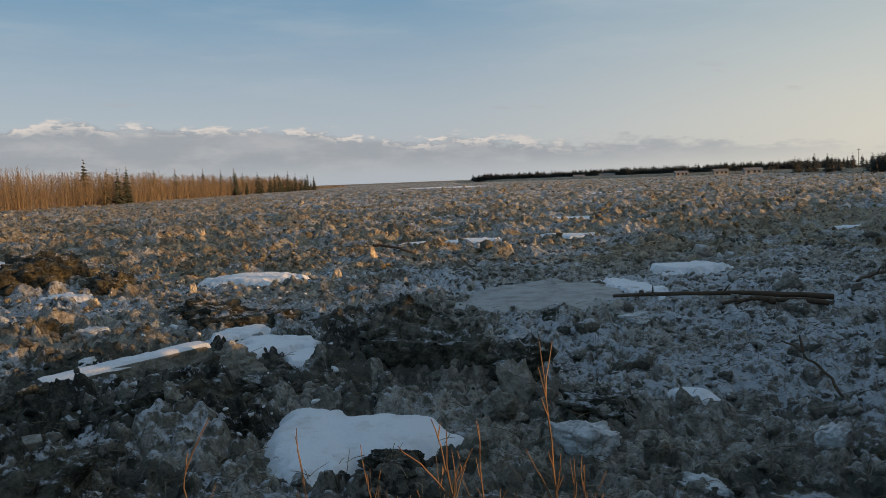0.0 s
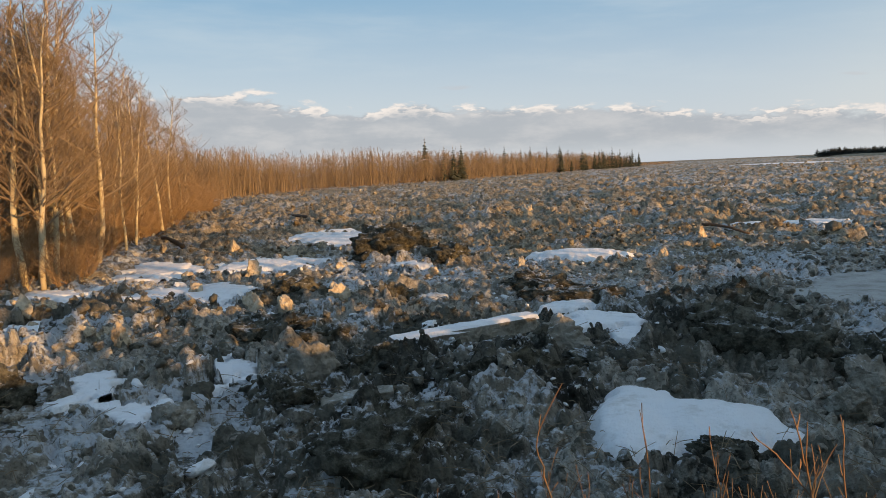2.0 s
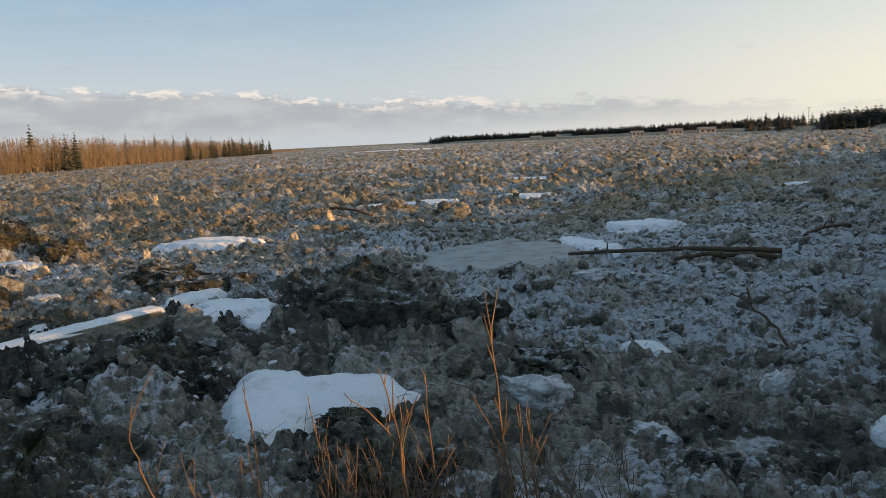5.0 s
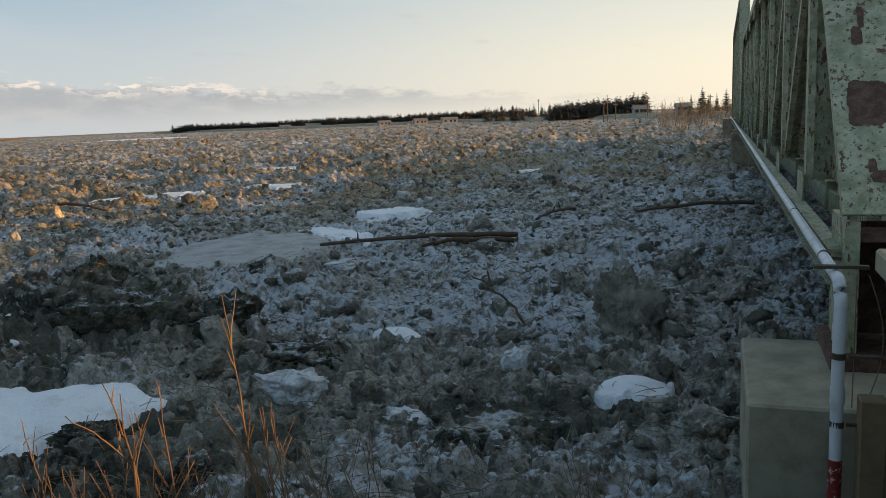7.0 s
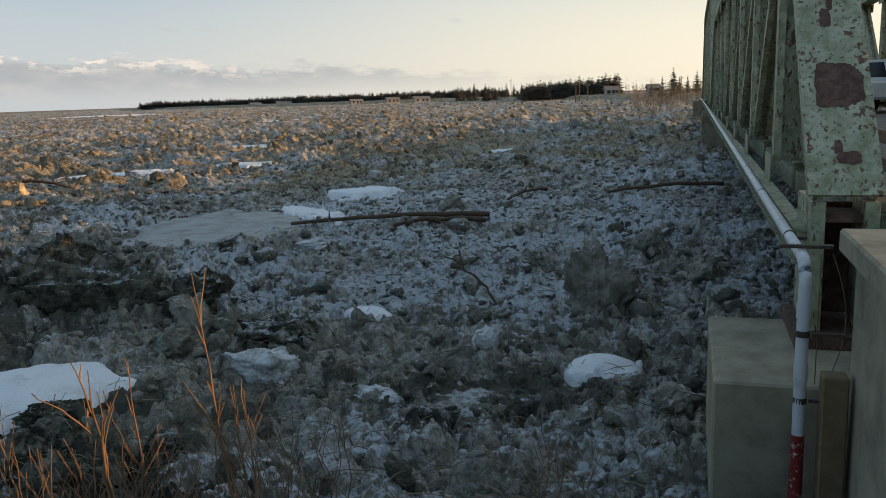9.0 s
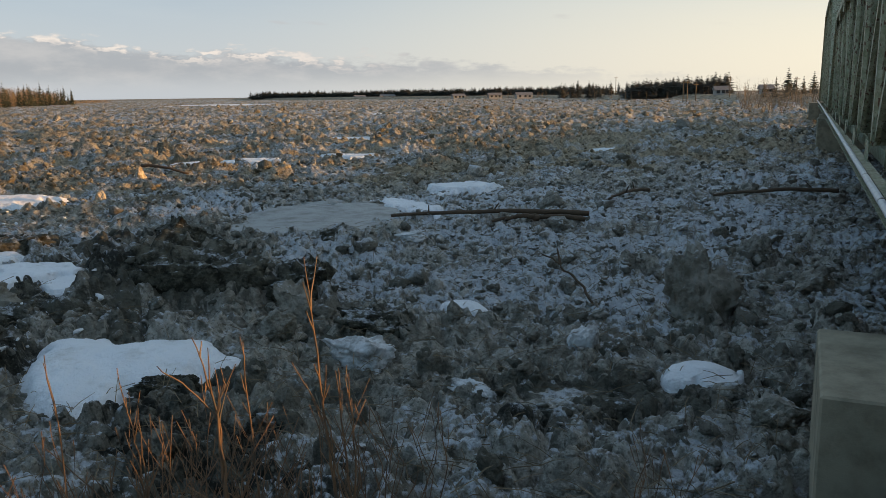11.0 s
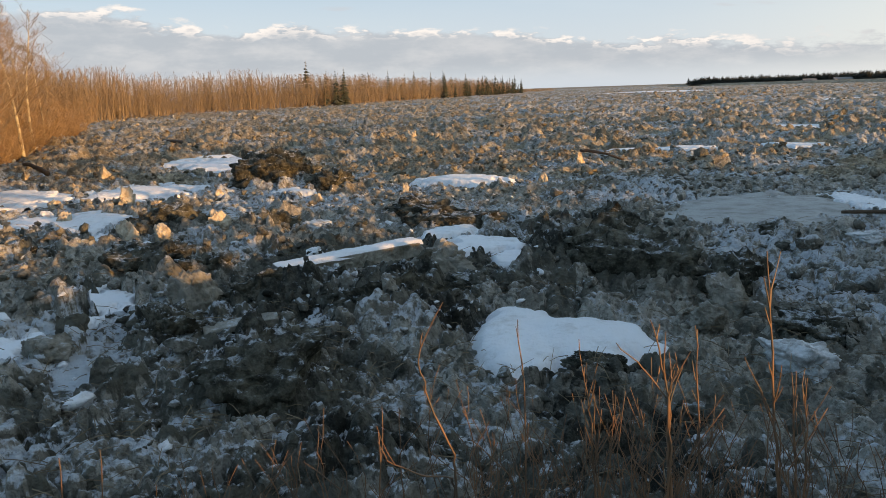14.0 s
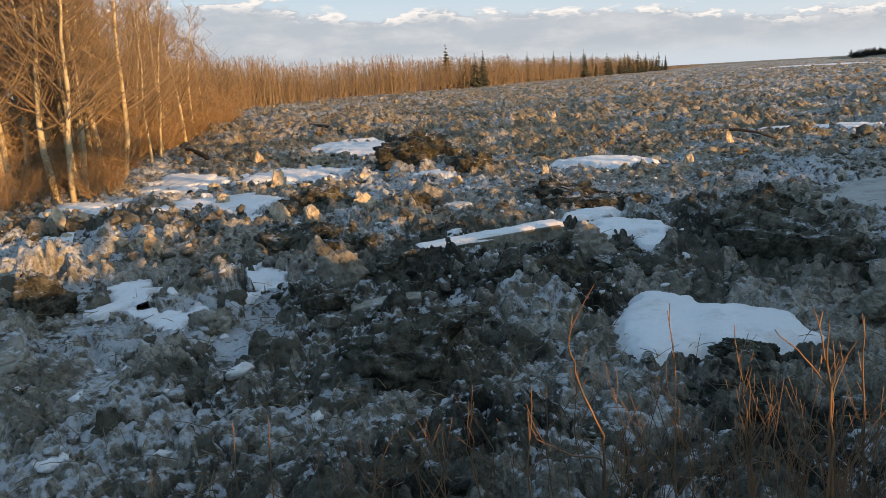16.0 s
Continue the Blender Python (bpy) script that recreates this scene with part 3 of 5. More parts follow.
def end_post(u_foot, u_head, z_foot, z_head, v0, v1, parent, close):
    vm = (v0 + v1) / 2
    a, b = Vector((vm, u_foot, z_foot)), Vector((vm, u_head, z_head))
    y = (b - a).normalized()
    x = Vector((1, 0, 0))
    z = x.cross(y)
    m = Matrix.Translation(a) @ Matrix((x, y, z)).transposed().to_4x4()
    length, w = (b - a).length, (v1 - v0) / 2
    s = Soup()
    front = 1 if z.y < 0 else -1
    s.box((-w, 0, -0.2), (-w + 0.022, length, 0.2), m)
    s.box((w - 0.022, 0, -0.2), (w, length, 0.2), m)
    lo, hi = (0.2, 0.222) if front > 0 else (-0.222, -0.2)
    s.box((-w - 0.05, -0.05, lo), (w + 0.05, length, hi), m)
    post = part("end_post", s, GREEN, parent)
    if close:
        face = (m.to_3x3() @ Vector((0, 0, front)))
        top = hi if front > 0 else lo
        spots = [m @ Vector((sx * (w + 0.015), i * 0.11, top)) for sx in (-1, 1) for i in range(int(length / 0.11))]
        rivets("rivet_row", spots, face, post, GREEN)
        rng = np.random.RandomState(3)
        for cx, cy, rx, ry in ((0.02, 1.24, 0.21, 0.28), (-0.04, 2.15, 0.05, 0.13), (0.05, 0.36, 0.10, 0.07), (-0.03, 0.48, 0.035, 0.08), (0.0, 3.0, 0.12, 0.25), (0.01, 2.42, 0.03, 0.16)):
            stain, ring = Soup(), []
            for i in range(90):
                t = 2 * math.pi * i / 90
                k = (abs(math.cos(t)) ** 4 + abs(math.sin(t)) ** 4) ** -0.25 * (1 + 0.05 * math.sin(3 * t + cx * 90) + 0.04 * math.sin(7 * t + cy * 50) + rng.uniform(-0.03, 0.03))
                ring.append(tuple(m @ Vector((cx + rx * k * math.cos(t), cy + ry * k * math.sin(t), top + front * 0.004))))
            mid = tuple(m @ Vector((cx, cy, top + front * 0.005)))
            stain.add(ring + [mid], [(i, (i + 1) % 90, 90) if front > 0 else ((i + 1) % 90, i, 90) for i in range(90)])
            part("rust_stain", stain, RUST, post, "dark red-brown rust stain")
        shoe = part("bearing_shoe", Soup(), GREEN, parent, "rust-stained green bearing shoe")
        # The web plate's dark rust colour stands in for the hollow's shade.
        for lo, hi, kind, mat in (((v0 - 0.02, u_foot - 0.18, 1.38), (v0 + 0.10, u_foot + 0.75, z_foot + 0.05), "side_plate", GREEN),
                                  ((v1 - 0.10, u_foot - 0.18, 1.38), (v1 + 0.02, u_foot + 0.75, z_foot + 0.05), "side_plate", GREEN),
                                  ((v0 + 0.104, u_foot + 0.40, 1.42), (v1 - 0.104, u_foot + 0.44, z_foot - 0.02), "web_plate", RUST),
                                  ((v0 + 0.104, u_foot - 0.12, z_foot - 0.14), (v1 - 0.104, u_foot + 0.30, z_foot - 0.06), "diaphragm", RUST),
                                  ((v0 - 0.12, u_foot - 0.3, 1.25), (v1 + 0.12, u_foot + 0.8, 1.38), "sole_plate", RUST)):
            q = Soup()
            q.box(lo, hi, None, 0.006)
            part(kind, q, mat, shoe)
        spots = [(v0 - 0.02, u_foot - 0.14 + 0.1 * i, 1.55 + 0.12 * j) for i in range(9) for j in range(8) if i in (0, 8) or j in (0, 7)]
        rivets("shoe_rivets", spots, (-1, 0, 0), parent, GREEN)
    return post


for v0, v1 in ((1.13, 1.64), (7.0, 7.53)):
    nodes, ztop = truss(8.0, 50.2, 7, 4.6, v0, v1, 2.42, bridge, 4.3)
    end_post(8.0, nodes[0], 2.5, ztop, v0, v1, bridge, v0 < 2)
    end_post(50.2, nodes[-1], 2.5, ztop, v0, v1, bridge, False)
    nodes, ztop = truss(51.2, 94.0, 6, 8.0, v0, v1, 2.42, bridge, 6.0)
    end_post(51.2, nodes[0], 2.5, ztop, v0, v1, bridge, False)
    end_post(94.0, nodes[-1], 2.5, ztop, v0, v1, bridge, False)
for i in range(17):
    u = 8.2 + i * 5.3
    s = Soup()
    s.box((1.57, u - 0.012, 1.95), (6.98, u + 0.012, 2.42))
    s.box((1.57, u - 0.13, 1.95), (6.98, u + 0.13, 1.97))
    s.box((1.57, u - 0.13, 2.40), (6.98, u + 0.13, 2.42))
    part("floor_beam", s, GREEN, bridge)
random.seed(4)
for i in range(180):
    u = 8.05 + i * 0.48
    s = Soup()
    dz = random.uniform(-0.006, 0.006)
    s.box((1.66 + random.uniform(-0.05, 0.03), u, 2.43 + dz), (6.9, u + 0.455, 2.53 + dz), None, 0.012)
    part("deck_plank", s, PLANK, bridge)
for v in (1.85, 6.6):
    for z in (2.72, 2.98):
        s = Soup()
        s.box((v, 8.0, z), (v + 0.06, 94.0, z + 0.13), None, 0.01)
        part("guard_rail", s, STEEL, bridge)
    for i in range(30):
        s = Soup()
        s.box((v + 0.062, 8.6 + i * 2.9, 2.53), (v + 0.15, 8.7 + i * 2.9, 3.12))
        part("rail_post", s, STEEL, bridge)

pipe = thing("conduit_pipe", BRIDGE, "grey-white conduit pipe strapped along the bridge edge, red below", "pipe")
s = Soup()
run = [(0.93, 93.0, 2.44), (0.93, 60.0, 2.42), (0.92, 30.0, 2.36), (0.92, 6.72, 2.28)]
run += [(0.92, 6.70 - 0.2 * math.sin(t), 2.278 - 0.2 * (1 - math.cos(t))) for t in [i * math.pi / 16 for i in range(9)]]
run += [(0.915, 6.49, 1.6), (0.915, 6.47, 0.93)]
s.tube(run, [0.046] * len(run), 16, False)
part("pipe_run", s, PIPE_WHITE, pipe, smooth_faces=True)
for z in (1.98, 1.50):
    s = Soup()
    s.tube([(0.917, 6.495, z), (0.917, 6.492, z - 0.12)], [0.052, 0.052], 16, False)
    part("coupling", s, PIPE_WHITE, pipe, smooth_faces=True)
s = Soup()
s.tube([(0.915, 6.472, 0.95), (0.91, 6.45, -0.4)], [0.049] * 2, 16, False)
part("red_sleeve", s, PIPE_RED, pipe, "worn red lower sleeve", smooth_faces=True)
for z in (1.72, 1.2):
    s = Soup()
    s.tube([(0.917, 6.482, z), (0.917, 6.482, z + 0.045)], [0.050, 0.050], 14)
    s.box((0.98, 6.47, z + 0.008), (1.2, 6.5, z + 0.03))
    part("strap", s, STEEL, pipe, "dark steel strap")
for i in range(28):
    s = Soup()
    u = 7.6 + i * 3.0
    s.tube([(0.925, u, 2.285 + min(i, 18) * 0.0078), (0.925, u + 0.05, 2.285 + min(i, 18) * 0.0078)], [0.052, 0.052], 12)
    s.box((0.95, u + 0.005, 2.25), (1.06, u + 0.045, 2.28))
    part("pipe_clip", s, STEEL, pipe)
s = Soup()
s.box((0.76, 6.76, 2.335), (1.14, 6.82, 2.36))
part("bracket", s, STEEL, pipe, "flat steel bracket over the elbow")

abutment = thing("bridge_abutment", BRIDGE, "weathered concrete bridge abutment with a bearing seat and wing wall", "abutment", kind="structure")
s = Soup()
s.box((0.30, 6.70, -1.6), (8.6, 8.7, 1.25), None, 0.02)
part("bearing_seat", s, CONCRETE, abutment)
s = Soup()
s.box((1.27, -6.0, -1.6), (1.6, 6.58, 2.34))
part("wing_wall", s, CONCRETE, abutment)
s = Soup()
s.box((1.15, -6.0, 2.344), (1.75, 6.62, 2.52), None, 0.02)
part("coping", s, CONCRETE, abutment)
s = Soup()
s.box((1.62, -30.0, 1.9), (7.4, 7.4, 2.50))
part("approach_slab", s, CONCRETE, abutment)
pier = thing("bridge_pier", BRIDGE @ pose(0, 50.7, 0), "concrete river pier carrying the ends of two truss spans", "pier", kind="structure")
s = Soup()
s.box((0.62, -0.9, -2.0), (8.4, 0.9, 2.0), None, 0.04)
part("pier_shaft", s, CONCRETE, pier)
s = Soup()
s.box((0.7, -0.7, 2.004), (7.8, 0.7, 2.2))
part("bearing_block", s, CONCRETE, pier)
pier = thing("bridge_pier", BRIDGE @ pose(0, 94.6, 0), "concrete bank pier at the far end of the bridge", "pier", kind="structure")
s = Soup()
s.box((0.2, -0.9, -2.0), (8.4, 3.0, 2.2), None, 0.04)
part("pier_shaft", s, CONCRETE, pier)

post = thing("timber_post", BRIDGE @ pose(1.14, 6.42, 0), "brown timber post standing before the bearing seat", "post")
s = Soup()
s.box((-0.09, -0.09, -1.0), (0.09, 0.09, 1.46), None, 0.012)
part("shaft", s, TIMBER, post)
cable = thing("hanging_cable", BRIDGE, "thin pale cable looped from the pipe bracket", "cable")
for dv, sag in ((1.02, 0.0), (1.10, 0.12)):
    s = Soup()
    pts = [(dv + sag * math.sin(t * math.pi) * 0.9, 6.5 + 0.02 * t, 2.34 - 1.0 * t) for t in [i / 12 for i in range(13)]]
    s.tube(pts, [0.004] * 13, 5)
    part("strand", s, TIMBER, cable)

# a pickup standing on the bridge, seen through the truss
CAR = surface("dusty_white_car_paint", lambda n, p: n.mix(n.noise(p, 3.0, 4.0), (0.42, 0.42, 0.41), (0.58, 0.58, 0.57)), 0.35)
RUBBER = surface("tyre_rubber", (0.02, 0.02, 0.02), 0.8)
CAR_GLASS = surface("dark_car_glass", (0.02, 0.025, 0.03), 0.1)
truck = thing("pickup_truck", BRIDGE @ pose(5.6, 32.0, 2.54), "dusty white pickup truck standing on the bridge deck", "truck")
s = Soup()
s.box((-0.95, -2.6, 0.45), (0.95, 2.6, 1.05), None, 0.08)
body = part("body", s, CAR, truck)
s = Soup()
s.add([(-0.9, -0.9, 1.06), (0.9, -0.9, 1.06), (0.9, 1.3, 1.06), (-0.9, 1.3, 1.06), (-0.72, -0.6, 1.75), (0.72, -0.6, 1.75), (0.72, 0.8, 1.75), (-0.72, 0.8, 1.75)],
      [(0, 1, 5, 4), (1, 2, 6, 5), (2, 3, 7, 6), (3, 0, 4, 7), (4, 5, 6, 7)])
cab = part("cab", s, CAR, truck)
for y0, y1, ya, yb in ((-0.88, -0.88, -0.68, -0.68),):
    s = Soup()
    s.add([(-0.74, -0.862, 1.16), (0.74, -0.862, 1.16), (0.64, -0.662, 1.66), (-0.64, -0.662, 1.66)], [(0, 1, 2, 3)])
    part("rear_window", s, CAR_GLASS, cab)
for sx in (-1, 1):
    s = Soup()
    s.add([(sx * 0.885, -0.7, 1.14), (sx * 0.885, 1.0, 1.14), (sx * 0.752, 0.7, 1.66), (sx * 0.752, -0.5, 1.66)], [(0, 1, 2, 3)])
    part("side_window", s, CAR_GLASS, cab)
    for y in (-1.7, 1.7):
        s = Soup()
        s.tube([(sx * 0.7, y, 0.36), (sx * 0.98, y, 0.36)], [0.36, 0.36], 16)
        w = part("wheel", s, RUBBER, truck)
s = Soup()
s.tube([(0.2, 0.1, 1.75), (0.2, 0.1, 1.9)], [0.14, 0.12], 10)
part("roof_beacon", s, RUST, truck)
s = Soup()
s.tube([(-0.3, 0.3, 1.75), (-0.3, 0.3, 2.5)], [0.012, 0.008], 5)
part("aerial", s, STEEL, truck)

# ------------------------------------------------------------- blocks, lumps and logs on the ice


def ico(subdivisions):
    bm = bmesh.new()
    bmesh.ops.create_icosphere(bm, subdivisions=subdivisions, radius=1.0)
    v = np.array([p.co[:] for p in bm.verts])
    f = np.array([[p.index for p in t.verts] for t in bm.faces])
    bm.free()
    return v, f


def wobble(v, scale, seed):
    o = Vector((seed * 3.17, seed * 1.31, seed * 0.77))
    return np.array([noise.noise(Vector(p) * scale + o) for p in v]) * 0.5


def broken(subdivisions, seed, cuts=9, rough=0.12):
    """A lump cut off by random planes, as ice and frozen mud break."""
    rng = np.random.RandomState(seed)
    v, f = ico(subdivisions)
    for i in range(cuts):
        n = rng.normal(size=3)
        n /= np.linalg.norm(n)
        d = rng.uniform(0.48, 0.82)
        over = np.clip(v @ n - d, 0, None)
        v = v - over[:, None] * n
    if rough:
        v = v * (1 + rough * (wobble(v, 1.8, seed) + 0.6 * wobble(v, 4.5, seed + 3) + 0.4 * wobble(v, 11.0, seed + 5)))[:, None]
    return v, f


def raw_mesh(name, v, f, material, smooth_faces=False):
    me = bpy.data.meshes.new(name)
    f = np.asarray(f, dtype=np.int32)
    me.vertices.add(len(v))
    me.vertices.foreach_set("co", np.asarray(v, dtype=np.float32).ravel())
    me.loops.add(f.size)
    me.loops.foreach_set("vertex_index", f.ravel())
    me.polygons.add(len(f))
    me.polygons.foreach_set("loop_start", np.arange(0, f.size, f.shape[1], dtype=np.int32))
    me.update(calc_edges=True)
    me.polygons.foreach_set("use_smooth", np.full(len(f), smooth_faces, dtype=bool))
    me.materials.append(material)
    return me


def field_tones(me, x, y, tone):
    """Gives a mesh on the ice the mud, tone and frost of its place."""
    for key, values in (("mud", mud_amount(x, y)), ("tone", tone), ("rime", rime_amount(x, y))):
        me.attributes.new(key, "FLOAT", "POINT").data.foreach_set("value", np.asarray(values, dtype=np.float32))
    return me


def strewn(name, templates, places, material, smooth_faces=False, tones=False):
    """One mesh of many turned and sized copies; places: x, y, z, sx, sy, sz, turn, tip."""
    vs, fs, k = [], [], 0
    for i, (x, y, z, sx, sy, sz, turn, tip) in enumerate(places):
        v, f = templates[i % len(templates)]
        m = np.array(Euler((tip, tip * 0.6, turn)).to_matrix())
        vs.append((v * (sx, sy, sz)) @ m.T + (x, y, z))
        fs.append(f + k)
        k += len(v)
    me = raw_mesh(name, np.concatenate(vs), np.concatenate(fs), material, smooth_faces)
    if tones:
        counts = [len(v) for v in vs]
        px, py = (np.repeat([p[k] for p in places], counts) for k in (0, 1))
        field_tones(me, px, py, np.repeat(np.random.RandomState(1).uniform(0.1, 0.9, len(places)), counts))
    return me


FROSTED = surface("frosted_ice", lambda n, p: n.mix(n.step(n.noise(p, 3.5, 6.0, 0.7), 0.42, 0.68), (0.62, 0.63, 0.64), (0.26, 0.25, 0.23)), 0.6,
                  bump=fine_bump, dist=0.03)
OCHRE = surface("clay_stained_ice", lambda n, p: n.mix(n.step(n.noise(p, 3.0, 6.0, 0.7), 0.40, 0.66), (0.52, 0.45, 0.34), (0.24, 0.18, 0.115)), 0.75,
                bump=fine_bump, dist=0.03)


def h_at(x, y):
    return float(rubble_height(np.array([float(x)]), np.array([float(y)]))[0])


def clods(v, scale, seed):
    """Lumps with creases between them, from the distances to scattered points."""
    o = Vector((seed * 1.7, seed * 0.9, seed * 2.3))
    out = []
    for p in v:
        d = noise.voronoi(Vector(p) * scale + o)[0]
        out.append(min(d[1] - d[0], 0.5) - 0.2)
    return np.array(out)


def block(name, x, y, size, turn, tip, seed, material, label, category, z=None, cuts=8, rough=0.55, group="", cloddy=0.10):
    v, f = broken(5, seed, cuts, rough)
    wide = np.array(size) / min(size)
    v = v * (1 + 1.5 * cloddy * clods(v * wide, 1.6, seed) + cloddy * clods(v * wide, 4.2, seed + 1))[:, None]
    me = raw_mesh(name, v * np.array(size) / 2, f, material, True)
    ob = new(name, me)
    ob.matrix_world = pose(x, y, (base_height(np.array([float(x)]), np.array([float(y)]))[0] if z is None else z) + size[2] * 0.18, tip, tip * 0.4, turn)
    return tagged(ob, label, category, group)


MUD_L, ICE_L = "dark lump of frozen mud heaped on the ice", "dirty grey block of river ice"
for x, y, size, turn, tip, seed in HEAPS:
    block("mud_mound", x, y, size, turn, tip, seed, MUD, MUD_L, "mud mound", cuts=7, rough=0.42, group="mud mounds", cloddy=0.26)
BLOCKS = [(7.45, 11.35, (1.25, 1.0, 1.65), 15, 6, 102, BLOCK_ICE), (1.75, 10.6, (1.35, 0.5, 0.75), -35, -28, 104, FROSTED),
          (-7.6, 12.0, (0.85, 0.5, 1.25), 35, 18, 106, BLOCK_ICE), (-4.0, 14.7, (1.2, 0.9, 1.05), 20, 10, 108, BLOCK_ICE), (-2.15, 17.6, (0.7, 0.6, 1.1), 0, 5, 144, FROSTED),
          (-2.45, 17.2, (0.6, 0.5, 0.75), 0, 5, 110, BLOCK_ICE), (-17.3, 58.6, (1.3, 1.1, 1.5), 10, 8, 112, OCHRE),
          (1.15, 13.4, (0.65, 0.3, 1.15), 30, -20, 114, BLOCK_ICE), (0.75, 12.4, (0.6, 0.5, 0.55), 0, 0, 116, BLOCK_ICE),
          (-4.5, 20.8, (0.55, 0.45, 0.6), 0, 0, 118, MUD), (4.6, 19.6, (0.9, 0.7, 0.55), 0, 0, 120, FROSTED),
          (10.1, 24.0, (0.9, 0.7, 0.8), 0, 0, 122, BLOCK_ICE), (5.9, 7.2, (0.7, 0.6, 0.45), 0, 0, 124, BLOCK_ICE),
          (-8.6, 19.8, (1.1, 0.6, 0.6), 10, 5, 126, FROSTED), (-8.90, 12.45, (0.42, 0.3, 0.4), 0, 0, 146, SNOW), (-7.1, 15.9, (0.55, 0.35, 0.6), 50, 20, 148, SNOW), (-4.3, 9.3, (0.42, 0.3, 0.25), 20, 15, 128, SNOW),
          (-10.0, 7.0, (1.1, 0.8, 0.8), 0, 0, 130, BLOCK_ICE), (2.85, 8.9, (0.8, 0.28, 0.3), -50, 12, 132, FROSTED),
          (8.9, 12.9, (0.9, 0.7, 0.5), 0, 0, 134, BLOCK_ICE), (10.3, 12.2, (0.8, 0.6, 0.6), 0, 0, 136, BLOCK_ICE),
          (4.9, 10.2, (0.5, 0.3, 0.6), 20, 10, 138, FROSTED), (-8.5, 9.4, (0.8, 0.7, 0.5), 0, 0, 140, BLOCK_ICE)]
for x, y, size, turn, tip, seed, mat in BLOCKS:
    block("ice_block", x, y, size, turn, tip, seed, mat, ICE_L, "ice block", group="ice blocks")
rng = np.random.RandomState(8)
STAINED = [(-15.6, 23.1), (-13.1, 22.5), (-14.5, 14.2), (-19.2, 16.7), (-23.0, 28.6), (-10.3, 31.8), (-9.4, 32.0), (-5.4, 32.2), (-4.1, 31.0),
           (-1.5, 35.2), (1.6, 34.8), (-12.4, 30.4), (-15.9, 27.6), (-11.2, 25.9), (-17.6, 21.2), (-18.8, 15.6), (-21.0, 17.2), (5.0, 47.0), (-14.0, 17.6), (-20.6, 24.4),
           (-12.9, 33.0), (-8.8, 28.4), (-3.2, 37.4), (3.9, 42.6), (-6.6, 40.3), (-19.7, 36.5), (-24.9, 33.0), (-17.4, 24.0),
           (-14.8, 21.9), (-14.1, 21.2), (-11.4, 19.1), (-10.8, 18.6), (-12.8, 17.6), (-11.8, 17.5), (-14.8, 13.9), (-14.4, 14.2), (-13.3, 13.4), (-13.1, 14.2), (-18.0, 15.2), (-30.1, 33.9), (-23.5, 29.1), (-20.7, 26.1), (-21.6, 32.5)]
for i, (x, y) in enumerate(STAINED):
    s = rng.uniform(0.38, 0.72)
    block("stained_ice_block", x, y, (s, s * 0.7, s * rng.uniform(0.9, 1.4)), rng.uniform(0, 360), rng.uniform(-18, 18), 300 + i, OCHRE,
          "clay-stained block of ice standing up from the jam", "ice block", group="stained ice blocks", z=h_at(x, y) - 0.08)

slab = thing("ice_slab", pose(-5.75, 14.6, 0.42, 0, -3, 44), "long tilted ice slab with a thick white snow edge", "ice slab")
s = Soup()
rng = np.random.RandomState(12)
xs = np.linspace(-1.5, 1.5, 40)
gx, gy = np.meshgrid(xs, np.linspace(0.30, -0.26, 14), indexing="xy")
edge = 0.10 * fbm(gx / 0.5, gy / 2.0, 12, 3)
ob = sheet("snow_cap", gx, gy * (1 + edge), 0.16 - 1.5 * np.clip(np.abs(gy) - 0.17, 0, None) ** 1.5 * 2.2 + 0.05 * fbm(gx / 0.3, gy / 0.3, 5, 3) - 0.2 * np.clip(np.abs(gx) - 1.4, 0, None), SNOW)
ob.parent = slab
v, f = broken(5, 140, 3, 0.06)
part("ice_plate", raw_mesh("ice_plate", np.clip(v * 1.6, -1, 1) * (1.42, 0.28, 0.14), f, BLOCK_ICE, True), None, slab)
for (x, y, size, turn) in ((-6.0, 10.6, (1.1, 0.25, 0.14), 30), (-15.2, 31.6, (1.7, 1.0, 0.2), -30)):
    v, f = broken(5, 150 + int(x * 3), 6, 0.1)
    ob = new("ice_plate", raw_mesh("ice_plate", np.clip(v * 1.5, -1, 1) * np.array(size) / 2, f, OCHRE if x < -14 else BLOCK_ICE, True))
    ob.matrix_world = pose(x, y, h_at(x, y) + (0.25 if x < -14 else 0.05), 14 if x > -14 else 8, 24 if x < -14 else -6, turn)
    tagged(ob, "flat tilted plate of ice frozen into the rubble", "ice plate", "ice plates")

# lumps of broken ice: some hundreds singly, the rest together
rng = np.random.RandomState(21)


def free_of_snow(x, y):
    ok = np.ones(len(x), dtype=bool)
    for patch in SNOW_PATCHES:
        m = np.max([inside(x, y, p) for p in patch], axis=0)
        ok &= m < 0.12
    return ok & (inside(x, y, FLAT_ICE) < 0.1)


def cast(count, r0, r1, power):
    a = np.radians(rng.uniform(-58, 58, count))
    r = r0 + (r1 - r0) * rng.uniform(size=count) ** power
    x, y = r * np.sin(a), r * np.cos(a)
    k = free_of_snow(x, y)
    return x[k], y[k]


